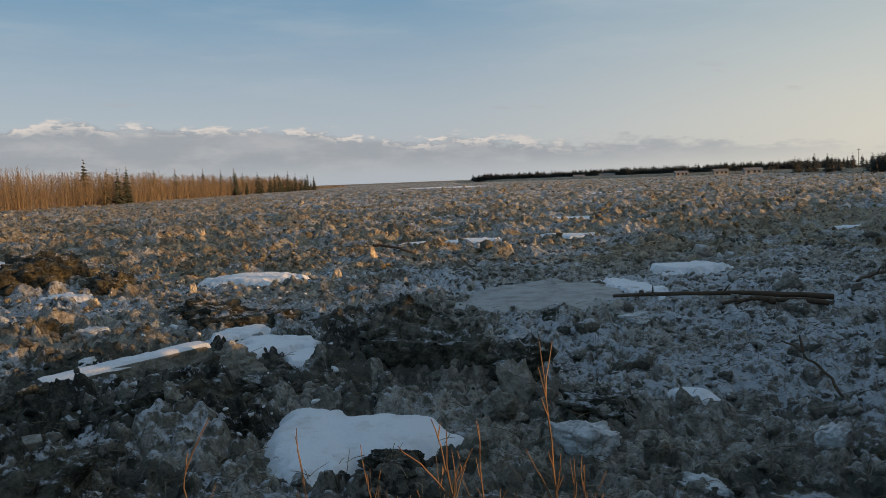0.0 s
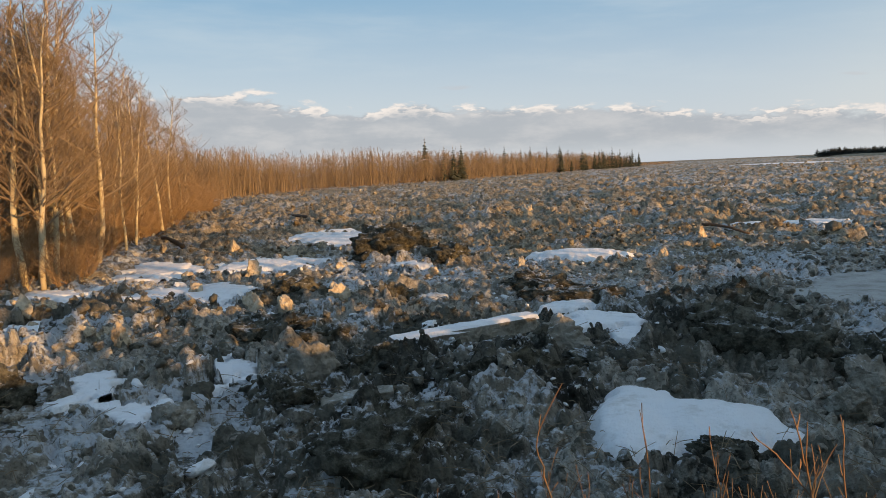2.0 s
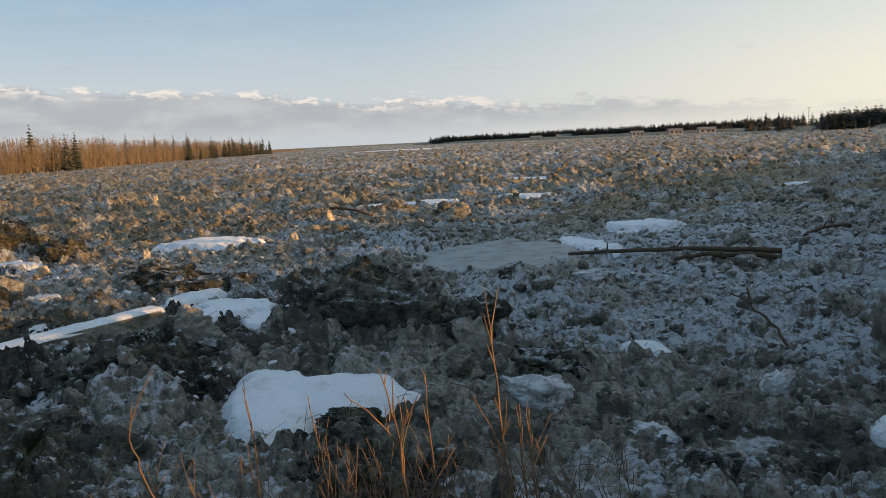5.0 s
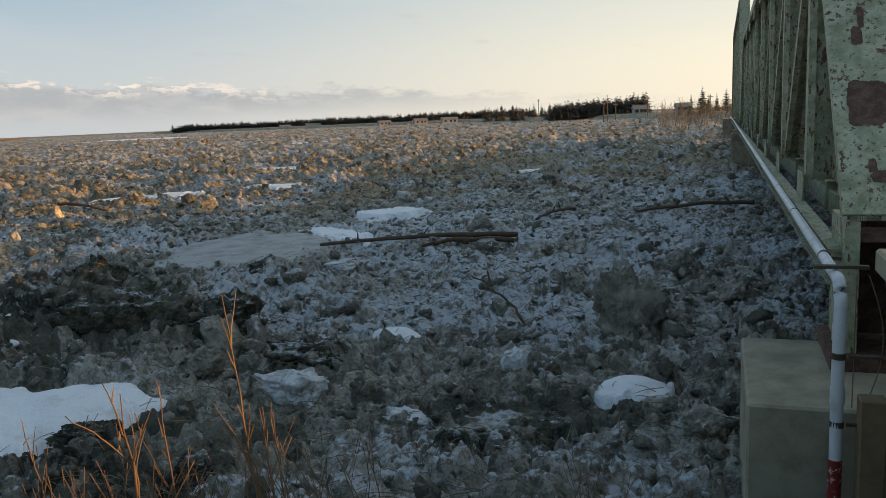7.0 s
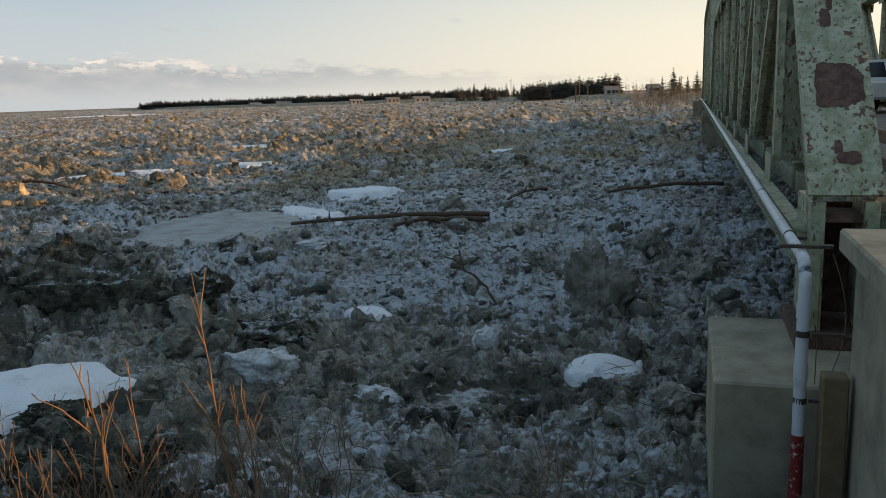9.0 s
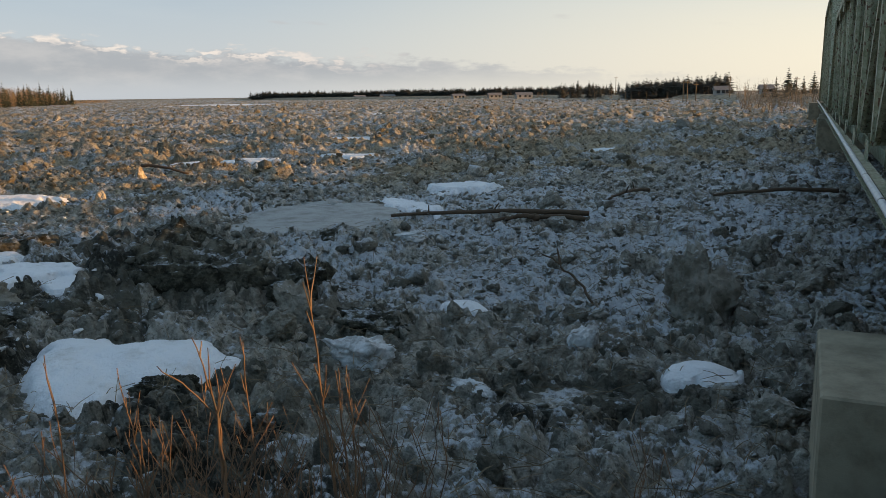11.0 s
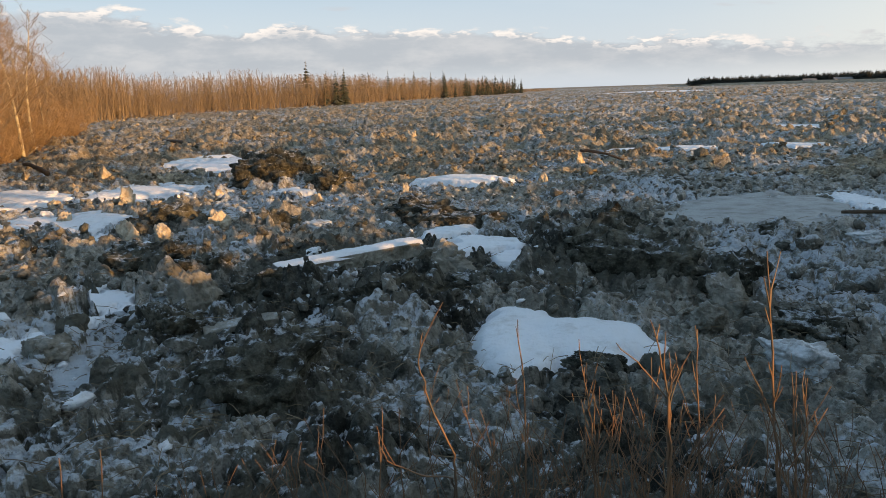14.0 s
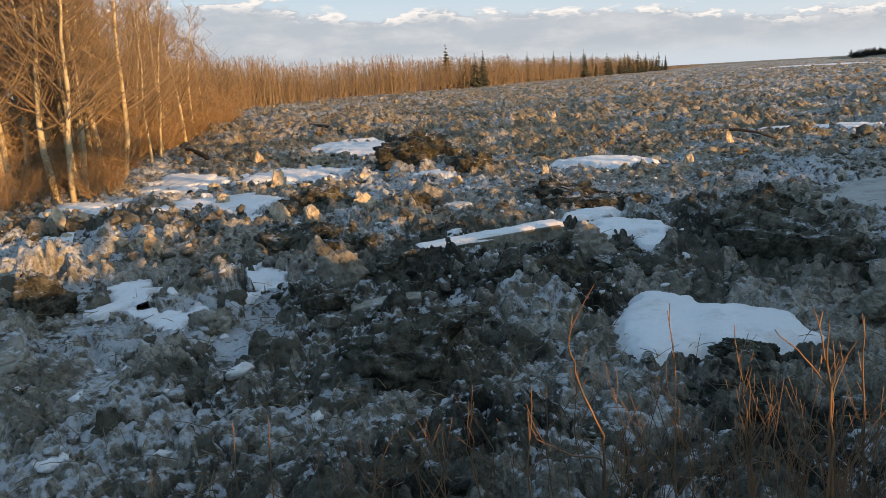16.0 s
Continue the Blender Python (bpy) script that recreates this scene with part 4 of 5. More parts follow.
small = [broken(2, 500 + i, 9, 0.9) for i in range(12)]
tiny = [broken(1, 600 + i, 3, 1.0) for i in range(8)]
meshes = []
for i in range(12):
    v, f = broken(4, 700 + i, 9, 0.6)
    me = raw_mesh("ice_lump", v, f, RUBBLE, True)
    for key, value in (("mud", 0.10 + 0.05 * i), ("tone", (0.37 * i) % 0.8 + 0.1), ("rime", 0.05 - 0.03 * (i % 4))):
        me.attributes.new(key, "FLOAT", "POINT").data.foreach_set("value", np.full(len(v), value, dtype=np.float32))
    meshes.append(me)
x, y = cast(360, 6.4, 22, 0.8)
z = rubble_height(x, y)
for i in range(min(len(x), 290)):
    s = 0.14 * math.exp(rng.normal() * 0.45)
    ob = new("ice_lump", meshes[i % 12])
    ob.matrix_world = pose(x[i], y[i], z[i] + s * 0.1, rng.uniform(0, 360), rng.uniform(0, 360), rng.uniform(0, 360)) @ Matrix.Diagonal((s, s * rng.uniform(0.6, 1), s * rng.uniform(0.5, 0.9), 1))
    tagged(ob, "loose lump of broken dirty ice", "ice lump", "loose ice lumps")


def spread(x, y, size, spread_by, lift):
    z = rubble_height(x, y)
    out = []
    for i in range(len(x)):
        s = size * math.exp(rng.normal() * spread_by) * (1.0 if x[i] > 0 else 0.78)
        out.append((x[i], y[i], z[i] + s * lift, s, s * rng.uniform(0.45, 1), s * rng.uniform(0.35, 0.85), rng.uniform(0, 6.28), rng.uniform(-0.7, 0.7)))
    return out


x, y = cast(8000, 6.2, 34, 0.75)
tagged(new("small_ice_lumps", strewn("small_ice_lumps", small, spread(x, y, 0.060, 0.5, 0.1), RUBBLE, True, True)), "countless small lumps of broken ice", "ice rubble", kind="stuff")
x, y = cast(9000, 13, 46, 0.9)
tagged(new("ice_clods", strewn("ice_clods", small, spread(x, y, 0.105, 0.45, 0.05), RUBBLE, True, True)), "rounded grey clods of broken ice", "ice rubble", kind="stuff")
x, y = cast(11000, 26, 80, 0.8)
tagged(new("ice_rubble", strewn("ice_rubble", small[:6] + tiny, spread(x, y, 0.10, 0.5, 0.1), RUBBLE, True, True)), "jumbled lumps of ice further out on the river", "ice rubble", kind="stuff")
x, y = cast(18000, 60, 420, 0.9)
tagged(new("far_ice_rubble", strewn("far_ice_rubble", tiny, spread(x, y, 0.19, 0.55, 0.15), RUBBLE, False, True)), "distant rubble of jammed river ice", "ice rubble", kind="stuff")

# crumbs of white snow and ice thrown over the mud
a, r = np.radians(rng.uniform(-57, -4, 900)), 8 + 26 * rng.uniform(size=900) ** 0.8
x, y = r * np.sin(a), r * np.cos(a)
k = fbm(x / 2.6, y / 2.6, 301, 3) > 0.5
tagged(new("snow_crumbs", strewn("snow_crumbs", small, spread(x[k], y[k], 0.085, 0.38, 0.15), SNOW, True)), "scattered white crumbs of snow and ice", "snow", kind="stuff")

# straw and sticks frozen into the mud
s = Soup()
for i in range(2600):
    a, r = radians(rng.uniform(-56, 40)), 6.3 + 20 * rng.uniform() ** 1.4
    x, y = r * math.sin(a), r * math.cos(a)
    if not free_of_snow(np.array([x]), np.array([y]))[0]:
        continue
    z = base_height(np.array([x]), np.array([y]))[0] + rng.uniform(0.08, 0.3)
    t, l, q = rng.uniform(0, 6.28), rng.uniform(0.12, 0.45), rng.uniform(-0.4, 0.5)
    d = Vector((math.cos(t), math.sin(t), q)) * l
    p = Vector((x, y, z))
    s.tube([p - d * 0.5, p + d * 0.06 + Vector((0, 0, 0.02)), p + d * 0.5], [0.006, 0.005, 0.003], 3, False)
STRAW = surface("dead_straw", lambda n, p: n.mix(n.noise(p, 5.0, 3.0), (0.09, 0.065, 0.04), (0.30, 0.235, 0.15)), 0.9)
tagged(part("straw", s, STRAW), "dead straw and sticks frozen into the mud", "straw", kind="stuff")


def log(x0, y0, x1, y1, z0, z1, radius, seed, label, stubs=0):
    rng = np.random.RandomState(seed)
    s, n = Soup(), 16
    pts, rad = [], []
    for i in range(n):
        t = i / (n - 1)
        pts.append((x0 + (x1 - x0) * t + rng.normal() * 0.025, y0 + (y1 - y0) * t + rng.normal() * 0.025,
                    z0 + (z1 - z0) * t + 0.1 * math.sin(t * 3.1) + rng.normal() * 0.012))
        rad.append(radius * (1.05 - 0.45 * t) * rng.uniform(0.9, 1.1))
    s.tube(pts, rad, 9)
    ob = part("log", s, WOOD, None, "", True)
    tagged(ob, label, "log", "driftwood")
    for i in range(stubs):
        k = rng.randint(3, n - 2)
        b = Soup()
        p = Vector(pts[k])
        b.tube([p, p + Vector((rng.normal() * 0.12, rng.normal() * 0.12, 0.25))], [0.03, 0.012], 6)
        part("branch_stub", b, WOOD, ob)


WOOD = surface("wet_driftwood", lambda n, p: n.mix(n.noise(p, 6.0, 6.0, 0.7), (0.035, 0.024, 0.016), (0.13, 0.085, 0.05)), 0.8,
               bump=lambda n, p: n.noise(p, 25.0, 5.0), dist=0.012)
log(9.9, 20.7, 4.75, 22.9, 0.26, 0.14, 0.075, 1, "long dark driftwood pole lying on the ice", 2)
log(9.7, 20.4, 7.3, 21.3, 0.16, 0.12, 0.07, 2, "split brown log beside the long pole")
log(8.4, 20.7, 7.6, 21.0, 0.2, 0.15, 0.08, 3, "short broken piece of log")
log(19.3, 21.9, 15.6, 23.3, 0.35, 0.2, 0.07, 4, "bent dark pole among the ice lumps", 1)
log(-30.1, 50.6, -37.5, 57.3, 0.35, 0.45, 0.16, 5, "pale bare log at the edge of the jam")
log(-3.2, 37.9, -1.3, 36.9, 0.7, 0.35, 0.07, 6, "pale stick leaning on the ice")
log(-28.7, 33.8, -30.3, 34.1, 0.25, 0.7, 0.13, 7, "cut pale log end under the trees")
log(14.4, 25.3, 11.7, 23.0, 0.25, 0.3, 0.06, 8, "thin root-like brown branch on the ice", 2)
log(6.0, 12.2, 5.6, 13.4, 0.1, 0.75, 0.022, 9, "thin dead stick standing in the rubble", 1)

# ------------------------------------------------------------- trees and brush
BARK = surface("aspen_bark", lambda n, p: n.mix(n.step(n.noise(p, 5.0, 5.0, 0.65), 0.52, 0.68), (0.47, 0.41, 0.28), (0.19, 0.155, 0.105)), 0.85)
TWIG = surface("bare_twigs", lambda n, p: n.mix(n.noise(p, 1.2, 3.0), (0.14, 0.105, 0.070), (0.27, 0.205, 0.135)), 0.85)
WILLOW = surface("red_willow_bark", lambda n, p: n.mix(n.step(n.noise(p, 7.0, 3.0), 0.4, 0.65), (0.21, 0.115, 0.06), (0.10, 0.072, 0.05)), 0.6)
# Distance haze is painted into the needles as paler colour, more for the far woods.
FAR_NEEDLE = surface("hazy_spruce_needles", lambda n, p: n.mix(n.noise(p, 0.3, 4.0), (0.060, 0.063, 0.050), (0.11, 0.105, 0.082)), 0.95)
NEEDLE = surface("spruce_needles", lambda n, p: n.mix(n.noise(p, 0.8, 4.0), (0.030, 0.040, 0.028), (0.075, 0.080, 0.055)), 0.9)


def bent(p, d, length, n, rng, up=0.15, wander=0.12):
    """Points of a growing stem."""
    pts, d = [Vector(p)], Vector(d).normalized()
    for i in range(n):
        d = (d + Vector((rng.normal() * wander, rng.normal() * wander, up))).normalized()
        pts.append(pts[-1] + d * (length / n))
    return pts


def taper(r0, r1, n):
    return [r0 + (r1 - r0) * i / (n - 1) for i in range(n)]


def bare_tree(height, seed, thick=0.085, branches=36, fine=3):
    rng = np.random.RandomState(seed)
    trunk, crown = Soup(), Soup()
    pts = bent((0, 0, -0.2), (rng.normal() * 0.12, rng.normal() * 0.12, 1), height + 0.2, 12, rng, 0.12, 0.07)
    rad = taper(thick, 0.012, 13)
    trunk.tube(pts, rad, 7)
    for b in range(branches):
        f = 0.18 + 0.78 * rng.uniform() ** 0.8
        k = f * 12
        i = min(int(k), 11)
        p = pts[i].lerp(pts[i + 1], k - i)
        a = rng.uniform(0, 6.283)
        l = (0.40 * (1 - f) + 0.08) * height * rng.uniform(0.5, 1.15)
        bp = bent(p, (math.cos(a), math.sin(a), rng.uniform(0.3, 1.0)), l, 5, rng, 0.10, 0.16)
        crown.tube(bp, taper(0.008 + 0.010 * l, 0.005, 6), 4, False)
        for t in range(6):
            q = bp[1 + t % 5]
            a2 = rng.uniform(0, 6.283)
            tl = l * rng.uniform(0.18, 0.45)
            tp = bent(q, (math.cos(a2), math.sin(a2), rng.uniform(0.2, 1.2)), tl, 2, rng, 0.15, 0.2)
            crown.tube(tp, (0.013, 0.010, 0.006), 3, False)
            for w in range(fine):
                a3 = rng.uniform(0, 6.283)
                e = tp[1 + w % 2]
                d = Vector((math.cos(a3), math.sin(a3), rng.uniform(0.1, 1.3))).normalized() * tl * rng.uniform(0.3, 0.7)
                crown.tube([e, e + d], (0.009, 0.006), 3, False)
    return trunk, crown


def bare_bush(height, seed, stems=16):
    rng = np.random.RandomState(seed)
    crown = Soup()
    for s in range(stems):
        a = rng.uniform(0, 6.283)
        lean = rng.uniform(0.1, 0.9)
        l = height * rng.uniform(0.5, 1.05)
        bp = bent((0.25 * math.cos(a), 0.25 * math.sin(a), -0.1), (lean * math.cos(a), lean * math.sin(a), 1), l, 6, rng, 0.05, 0.14)
        crown.tube(bp, taper(0.018, 0.006, 7), 4, False)
        for t in range(9):
            q = bp[1 + t % 6]
            a2 = rng.uniform(0, 6.283)
            tl = l * rng.uniform(0.15, 0.35)
            tp = bent(q, (math.cos(a2), math.sin(a2), rng.uniform(0.2, 1.0)), tl, 2, rng, 0.1, 0.25)
            crown.tube(tp, (0.014, 0.010, 0.007), 3, False)
            for w in range(3):
                a3 = rng.uniform(0, 6.283)
                d = Vector((math.cos(a3), math.sin(a3), rng.uniform(0.0, 1.0))).normalized() * tl * rng.uniform(0.3, 0.7)
                crown.tube([tp[1 + w % 2], tp[1 + w % 2] + d], (0.009, 0.006), 3, False)
    return crown


makers = []
for i, (h, thick) in enumerate(((11.5, 0.14), (10.2, 0.12), (12.5, 0.15), (9.0, 0.10), (7.4, 0.075))):
    t, c = bare_tree(h, 40 + i, thick)
    makers.append((t.mesh("trunk", BARK, True), c.mesh("crown", TWIG)))
BRUSH = surface("golden_brush", lambda n, p: n.mix(n.noise(p, 1.4, 3.0), (0.16, 0.105, 0.055), (0.32, 0.215, 0.115)), 0.85)
bushes = [bare_bush(h, 60 + i).mesh("branchwork", BRUSH) for i, h in enumerate((3.0, 3.8, 2.3, 4.4))]


def plant_tree(k, x, y, z, turn, size):
    ob = thing("aspen_tree", pose(x, y, z, 0, 0, turn) @ Matrix.Scale(size, 4), "bare pale-barked aspen lit by low sun on the river bank", "tree", "bank aspens")
    part("trunk", makers[k][0], None, ob, "pale yellowish bark")
    part("crown", makers[k][1], None, ob)


def plant_bush(k, x, y, z, turn, size):
    ob = thing("willow_bush", pose(x, y, z, 0, 0, turn) @ Matrix.Scale(size, 4), "leafless orange-brown willow bush on the bank", "bush", "bank willows")
    part("branchwork", bushes[k], None, ob)


rng = np.random.RandomState(77)
for i, (x, y, k, size) in enumerate(((-24.9, 20.9, 0, 1.0), (-24.0, 20.9, 3, 1.1), (-25.0, 22.4, 1, 1.05), (-26.2, 24.6, 2, 0.92), (-27.0, 23.5, 3, 1.05),
                                     (-27.4, 26.8, 0, 0.95), (-29.6, 30.8, 4, 1.05), (-28.8, 26.4, 2, 0.9), (-26.9, 20.8, 1, 1.05), (-31.5, 33.5, 3, 0.82), (-28.2, 22.0, 2, 0.95), (-29.9, 24.1, 0, 1.0), (-31.2, 22.6, 1, 1.05),
                                     (-26.0, 22.9, 0, 0.97), (-30.6, 27.3, 1, 1.0), (-33.0, 25.2, 2, 0.95), (-25.8, 21.6, 4, 1.25), (-34.5, 28.5, 0, 1.0), (-32.2, 30.6, 1, 0.95), (-25.4, 22.0, 3, 1.1), (-26.6, 22.4, 1, 1.0), (-27.6, 24.6, 0, 0.95),
                                     (-25.9, 24.0, 3, 1.0), (-28.6, 25.2, 1, 1.0), (-24.6, 21.7, 4, 1.3), (-27.2, 21.6, 3, 1.15), (-26.0, 19.8, 0, 0.95))):
    plant_tree(k, x, y, 0.1, 47 * i, size)
for i in range(28):
    t, off = (rng.uniform(0.08, 0.45), 0.5 + 4 * rng.uniform()) if i % 2 else (rng.uniform(0.1, 1.0), 1.0 + 12 * rng.uniform())
    x, y = -25.0 - 35.5 * t - 0.84 * off, 22.0 + 55.5 * t - 0.54 * off
    plant_tree(rng.randint(5), x, y, 0.2, rng.uniform(0, 360), rng.uniform(0.68, 0.95) * (1 - 0.28 * t))
for i, (t, off, k, size) in enumerate(((0.30, 0.3, 3, 1.1), (0.36, 0.8, 1, 1.0), (0.41, 0.0, 0, 0.92), (0.45, 1.2, 2, 0.85), (0.50, 0.2, 1, 1.0), (0.55, 0.9, 3, 1.05),
                                       (0.60, 0.2, 4, 1.1), (0.38, 2.5, 2, 0.9), (0.48, 3.0, 0, 0.95), (0.25, 1.0, 1, 1.0), (0.66, 0.4, 4, 1.0), (0.33, 1.6, 0, 0.9))):
    plant_tree(k, -25.0 - 35.5 * t - 0.84 * off, 22.0 + 55.5 * t - 0.54 * off, 0.1, 61 * i, size)
for i in range(130):
    t, off = rng.uniform() ** 1.3, 0.2 + 7 * rng.uniform() ** 1.5
    x, y = -25.2 - 35.5 * t - 0.84 * off, 22.3 + 55.5 * t - 0.54 * off
    plant_bush(rng.randint(4), x, y, 0.05, rng.uniform(0, 360), rng.uniform(0.75, 1.25))
for x, y, z, size in ((-23.6, 21.4, 0.0, 0.7), (-24.6, 20.4, 0.0, 0.75), (-24.2, 22.6, 0.0, 0.8), (-25.4, 19.9, 0.0, 0.7), (-25.6, 23.6, 0.0, 0.9), (-24.0, 19.3, 0.0, 0.5), (-26.3, 24.9, 0.0, 0.9), (-25.2, 18.8, 0.0, 0.6), (-22.8, 16.2, 0.0, 0.5), (-24.0, 16.8, 0.0, 0.6), (-23.2, 17.4, 0.0, 0.45), (-24.9, 18.0, 0.0, 0.7)):
    plant_bush(rng.randint(4), x, y, z, rng.uniform(0, 360), size)

# far woods, each as one mesh


def soup_arrays(*soups):
    vs, fs, k = [], [], 0
    for s in soups:
        vs.append(np.array([tuple(p) for p in s.v]))
        for f in s.f:
            for j in range(1, len(f) - 1):
                fs.append((f[0] + k, f[j] + k, f[j + 1] + k))
        k += len(s.v)
    return np.concatenate(vs), np.array(fs)


def far_tree(seed):
    rng = np.random.RandomState(seed)
    s = Soup()
    pts = bent((0, 0, -0.5), (rng.normal() * 0.05, rng.normal() * 0.05, 1), 9.0, 4, rng, 0.1, 0.05)
    s.tube(pts, taper(0.050, 0.014, 5), 3, False)
    for b in range(11):
        f = 0.15 + 0.83 * rng.uniform()
        p = pts[0].lerp(pts[4], f)
        a, l = rng.uniform(0, 6.283), (1.25 - f) * 1.9 * rng.uniform(0.5, 1)
        e = p + Vector((math.cos(a) * 0.8, math.sin(a) * 0.8, rng.uniform(0.7, 1.2))) * l
        s.tube([p, e], (0.022, 0.009), 3, False)
        for w in range(1):
            a2 = rng.uniform(0, 6.283)
            q = p.lerp(e, rng.uniform(0.4, 1))
            s.tube([q, q + Vector((math.cos(a2) * 0.5, math.sin(a2) * 0.5, rng.uniform(0.5, 1))) * l * 0.6], (0.016, 0.008), 3, False)
    return soup_arrays(s)


def spruce_soups(height, seed):
    rng = np.random.RandomState(seed)
    trunk, crown = Soup(), Soup()
    trunk.tube([(0, 0, -0.5), (0, 0, height)], (0.012 * height, 0.01), 5)
    layers = 15
    for i in range(layers):
        f = 0.06 + 0.92 * i / layers
        reach = (1 - f) * 0.24 * height * rng.uniform(0.75, 1.2) + 0.12
        for k in range(11):
            a = rng.uniform(0, 6.283)
            r = reach * rng.uniform(0.6, 1.15)
            z = f * height + rng.normal() * 0.12
            tip = (r * math.cos(a), r * math.sin(a), z - 0.28 * r)
            side = Vector((-math.sin(a), math.cos(a), 0)) * r * 0.33
            mid = Vector((0.5 * r * math.cos(a), 0.5 * r * math.sin(a), z - 0.02 * r))
            crown.add([(0, 0, z + 0.12 * r), tuple(mid + side - Vector((0, 0, 0.22 * r))), tip, tuple(mid - side - Vector((0, 0, 0.22 * r)))], [(0, 1, 2), (0, 2, 3)])
    return trunk, crown


def along(line, t):
    """The place at the share t of a line of points."""
    lengths = [math.dist(a, b) for a, b in zip(line, line[1:])]
    d = t * sum(lengths)
    for (a, b), l in zip(zip(line, line[1:]), lengths):
        if d <= l:
            return a[0] + (b[0] - a[0]) * d / l, a[1] + (b[1] - a[1]) * d / l, (b[1] - a[1]) / l, -(b[0] - a[0]) / l
        d -= l
    return (*line[-1], 0, 0)


LEFT_EDGE = [(-90, 92), (-82, 106), (-93, 148), (-88, 223), (-92, 369), (-90, 512), (-100, 895)]
kinds = [far_tree(800 + i) for i in range(7)]
places = []
for i in range(9000):
    t, off = rng.uniform() ** 1.7, 0.5 + 22 * rng.uniform() ** 1.4
    x, y, nx, ny = along(LEFT_EDGE, t)
    h = (0.62 + 0.36 * rng.uniform() ** 0.6) * (0.82 + 0.55 * float(fbm(np.array([x / 13]), np.array([y / 13]), 55, 3)[0])) * (0.3 if y > 560 else 1.0)
    places.append((x - nx * off, y - ny * off, 0.3, h * 1.15, h * 1.15, h * (1 - 0.15 * t), rng.uniform(0, 6.28), rng.normal() * 0.03))
tagged(new("bare_woods", strewn("bare_woods", kinds, places, TWIG)), "bare orange-lit aspen woods along the far bank", "woods", kind="stuff")

spruces = []
for i, h in enumerate((10.5, 12.0, 9.0)):
    t, c = spruce_soups(h, 900 + i)
    spruces.append((t, c, t.mesh("trunk", BARK), c.mesh("crown", NEEDLE)))
rng = np.random.RandomState(31)
SPRUCE_SPOTS = [(-87.5, 222, 1.0), (-86.5, 226, 0.92), (-89.5, 219, 0.85), (-88.0, 230, 0.95), (-98.0, 236, 0.8), (-104, 200, 0.85), (-108, 205, 0.8), (-107, 184, 0.8), (-113, 166, 0.75), (-101, 268, 0.9),
                (-100, 175, 0.5), (-103, 143, 0.72), (-107, 141, 0.78), (-113, 140, 0.7), (-119, 146, 0.75)]
for t in np.linspace(0.34, 0.62, 26):
    x, y, nx, ny = along(LEFT_EDGE, t)
    SPRUCE_SPOTS.append((x - nx * rng.uniform(-3, 3), y - ny * 3, rng.uniform(0.8, 1.1)))
for i in range(46):
    x, y, nx, ny = along(LEFT_EDGE, rng.uniform(0.16, 0.62))
    off = rng.uniform(5, 14)
    SPRUCE_SPOTS.append((x - nx * off, y - ny * off, rng.uniform(0.85, 1.12)))
for i, (x, y, size) in enumerate(SPRUCE_SPOTS):
    ob = thing("spruce_tree", pose(x, y, 0.2, 0, 0, 80 * i) @ Matrix.Scale(size, 4), "dark green spruce among bare bank woods", "tree", "bank spruces")
    part("trunk", spruces[i % 3][2], None, ob)
    part("crown", spruces[i % 3][3], None, ob)

RIGHT_EDGE = [(32, 820), (120, 720), (215, 560), (232, 500)]
cones = [soup_arrays(spruces[i][1]) for i in range(3)]
places = []
for i in range(1500):
    t = rng.uniform()
    x, y, nx, ny = along(RIGHT_EDGE, t)
    off = rng.uniform(0, 30)
    h = rng.uniform(0.45, 0.8)
    places.append((x - nx * off, y - ny * off, 1.7, h * 2.2, h * 2.2, h * 0.8, rng.uniform(0, 6.28), 0.0))
for i in range(240):
    a, d = radians(rng.uniform(27.8, 34.4)), rng.uniform(335, 380)
    h = rng.uniform(0.55, 0.85)
    places.append((d * math.sin(a), d * math.cos(a), 1.2, h * 2.2, h * 2.2, h * (0.72 + 0.05 * (math.degrees(a) - 28)), rng.uniform(0, 6.28), 0.0))
for a0, a1, n in ((23.4, 24.8, 10), (25.2, 26.3, 8), (26.4, 28.2, 8)):
    for i in range(n):
        a, d = radians(rng.uniform(a0, a1)), rng.uniform(395, 420)
        h = rng.uniform(0.5, 0.75)
        places.append((d * math.sin(a), d * math.cos(a), 1.0, h * 1.5, h * 1.5, h, rng.uniform(0, 6.28), 0.0))
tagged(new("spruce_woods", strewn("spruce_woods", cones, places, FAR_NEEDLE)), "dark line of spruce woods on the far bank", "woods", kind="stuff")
places = []
for i in range(70):
    a, d = radians(rng.uniform(34.0, 40.5)), rng.uniform(235, 300)
    h = rng.uniform(0.35, 0.7)
    places.append((d * math.sin(a), d * math.cos(a), 1.5, h, h, h, rng.uniform(0, 6.28), 0.0))
for i in range(150):
    a, d = radians(rng.uniform(18, 34)), rng.uniform(300, 420)
    h = rng.uniform(0.3, 0.55)
    places.append((d * math.sin(a), d * math.cos(a), 0.8, h * 1.4, h * 1.4, h, rng.uniform(0, 6.28), 0.0))
for i in range(260):
    a, d = radians(rng.uniform(35.2, 39.9)), rng.uniform(118, 200)
    h = rng.uniform(0.14, 0.36)
    places.append((d * math.sin(a), d * math.cos(a), 0.3 + 2.2 * (d - 110) / 90, h * 2.5, h * 2.5, h, rng.uniform(0, 6.28), 0.0))
tagged(new("bank_brush", strewn("bank_brush", kinds, places, TWIG)), "brown bare brush along the far bank", "brush", kind="stuff")
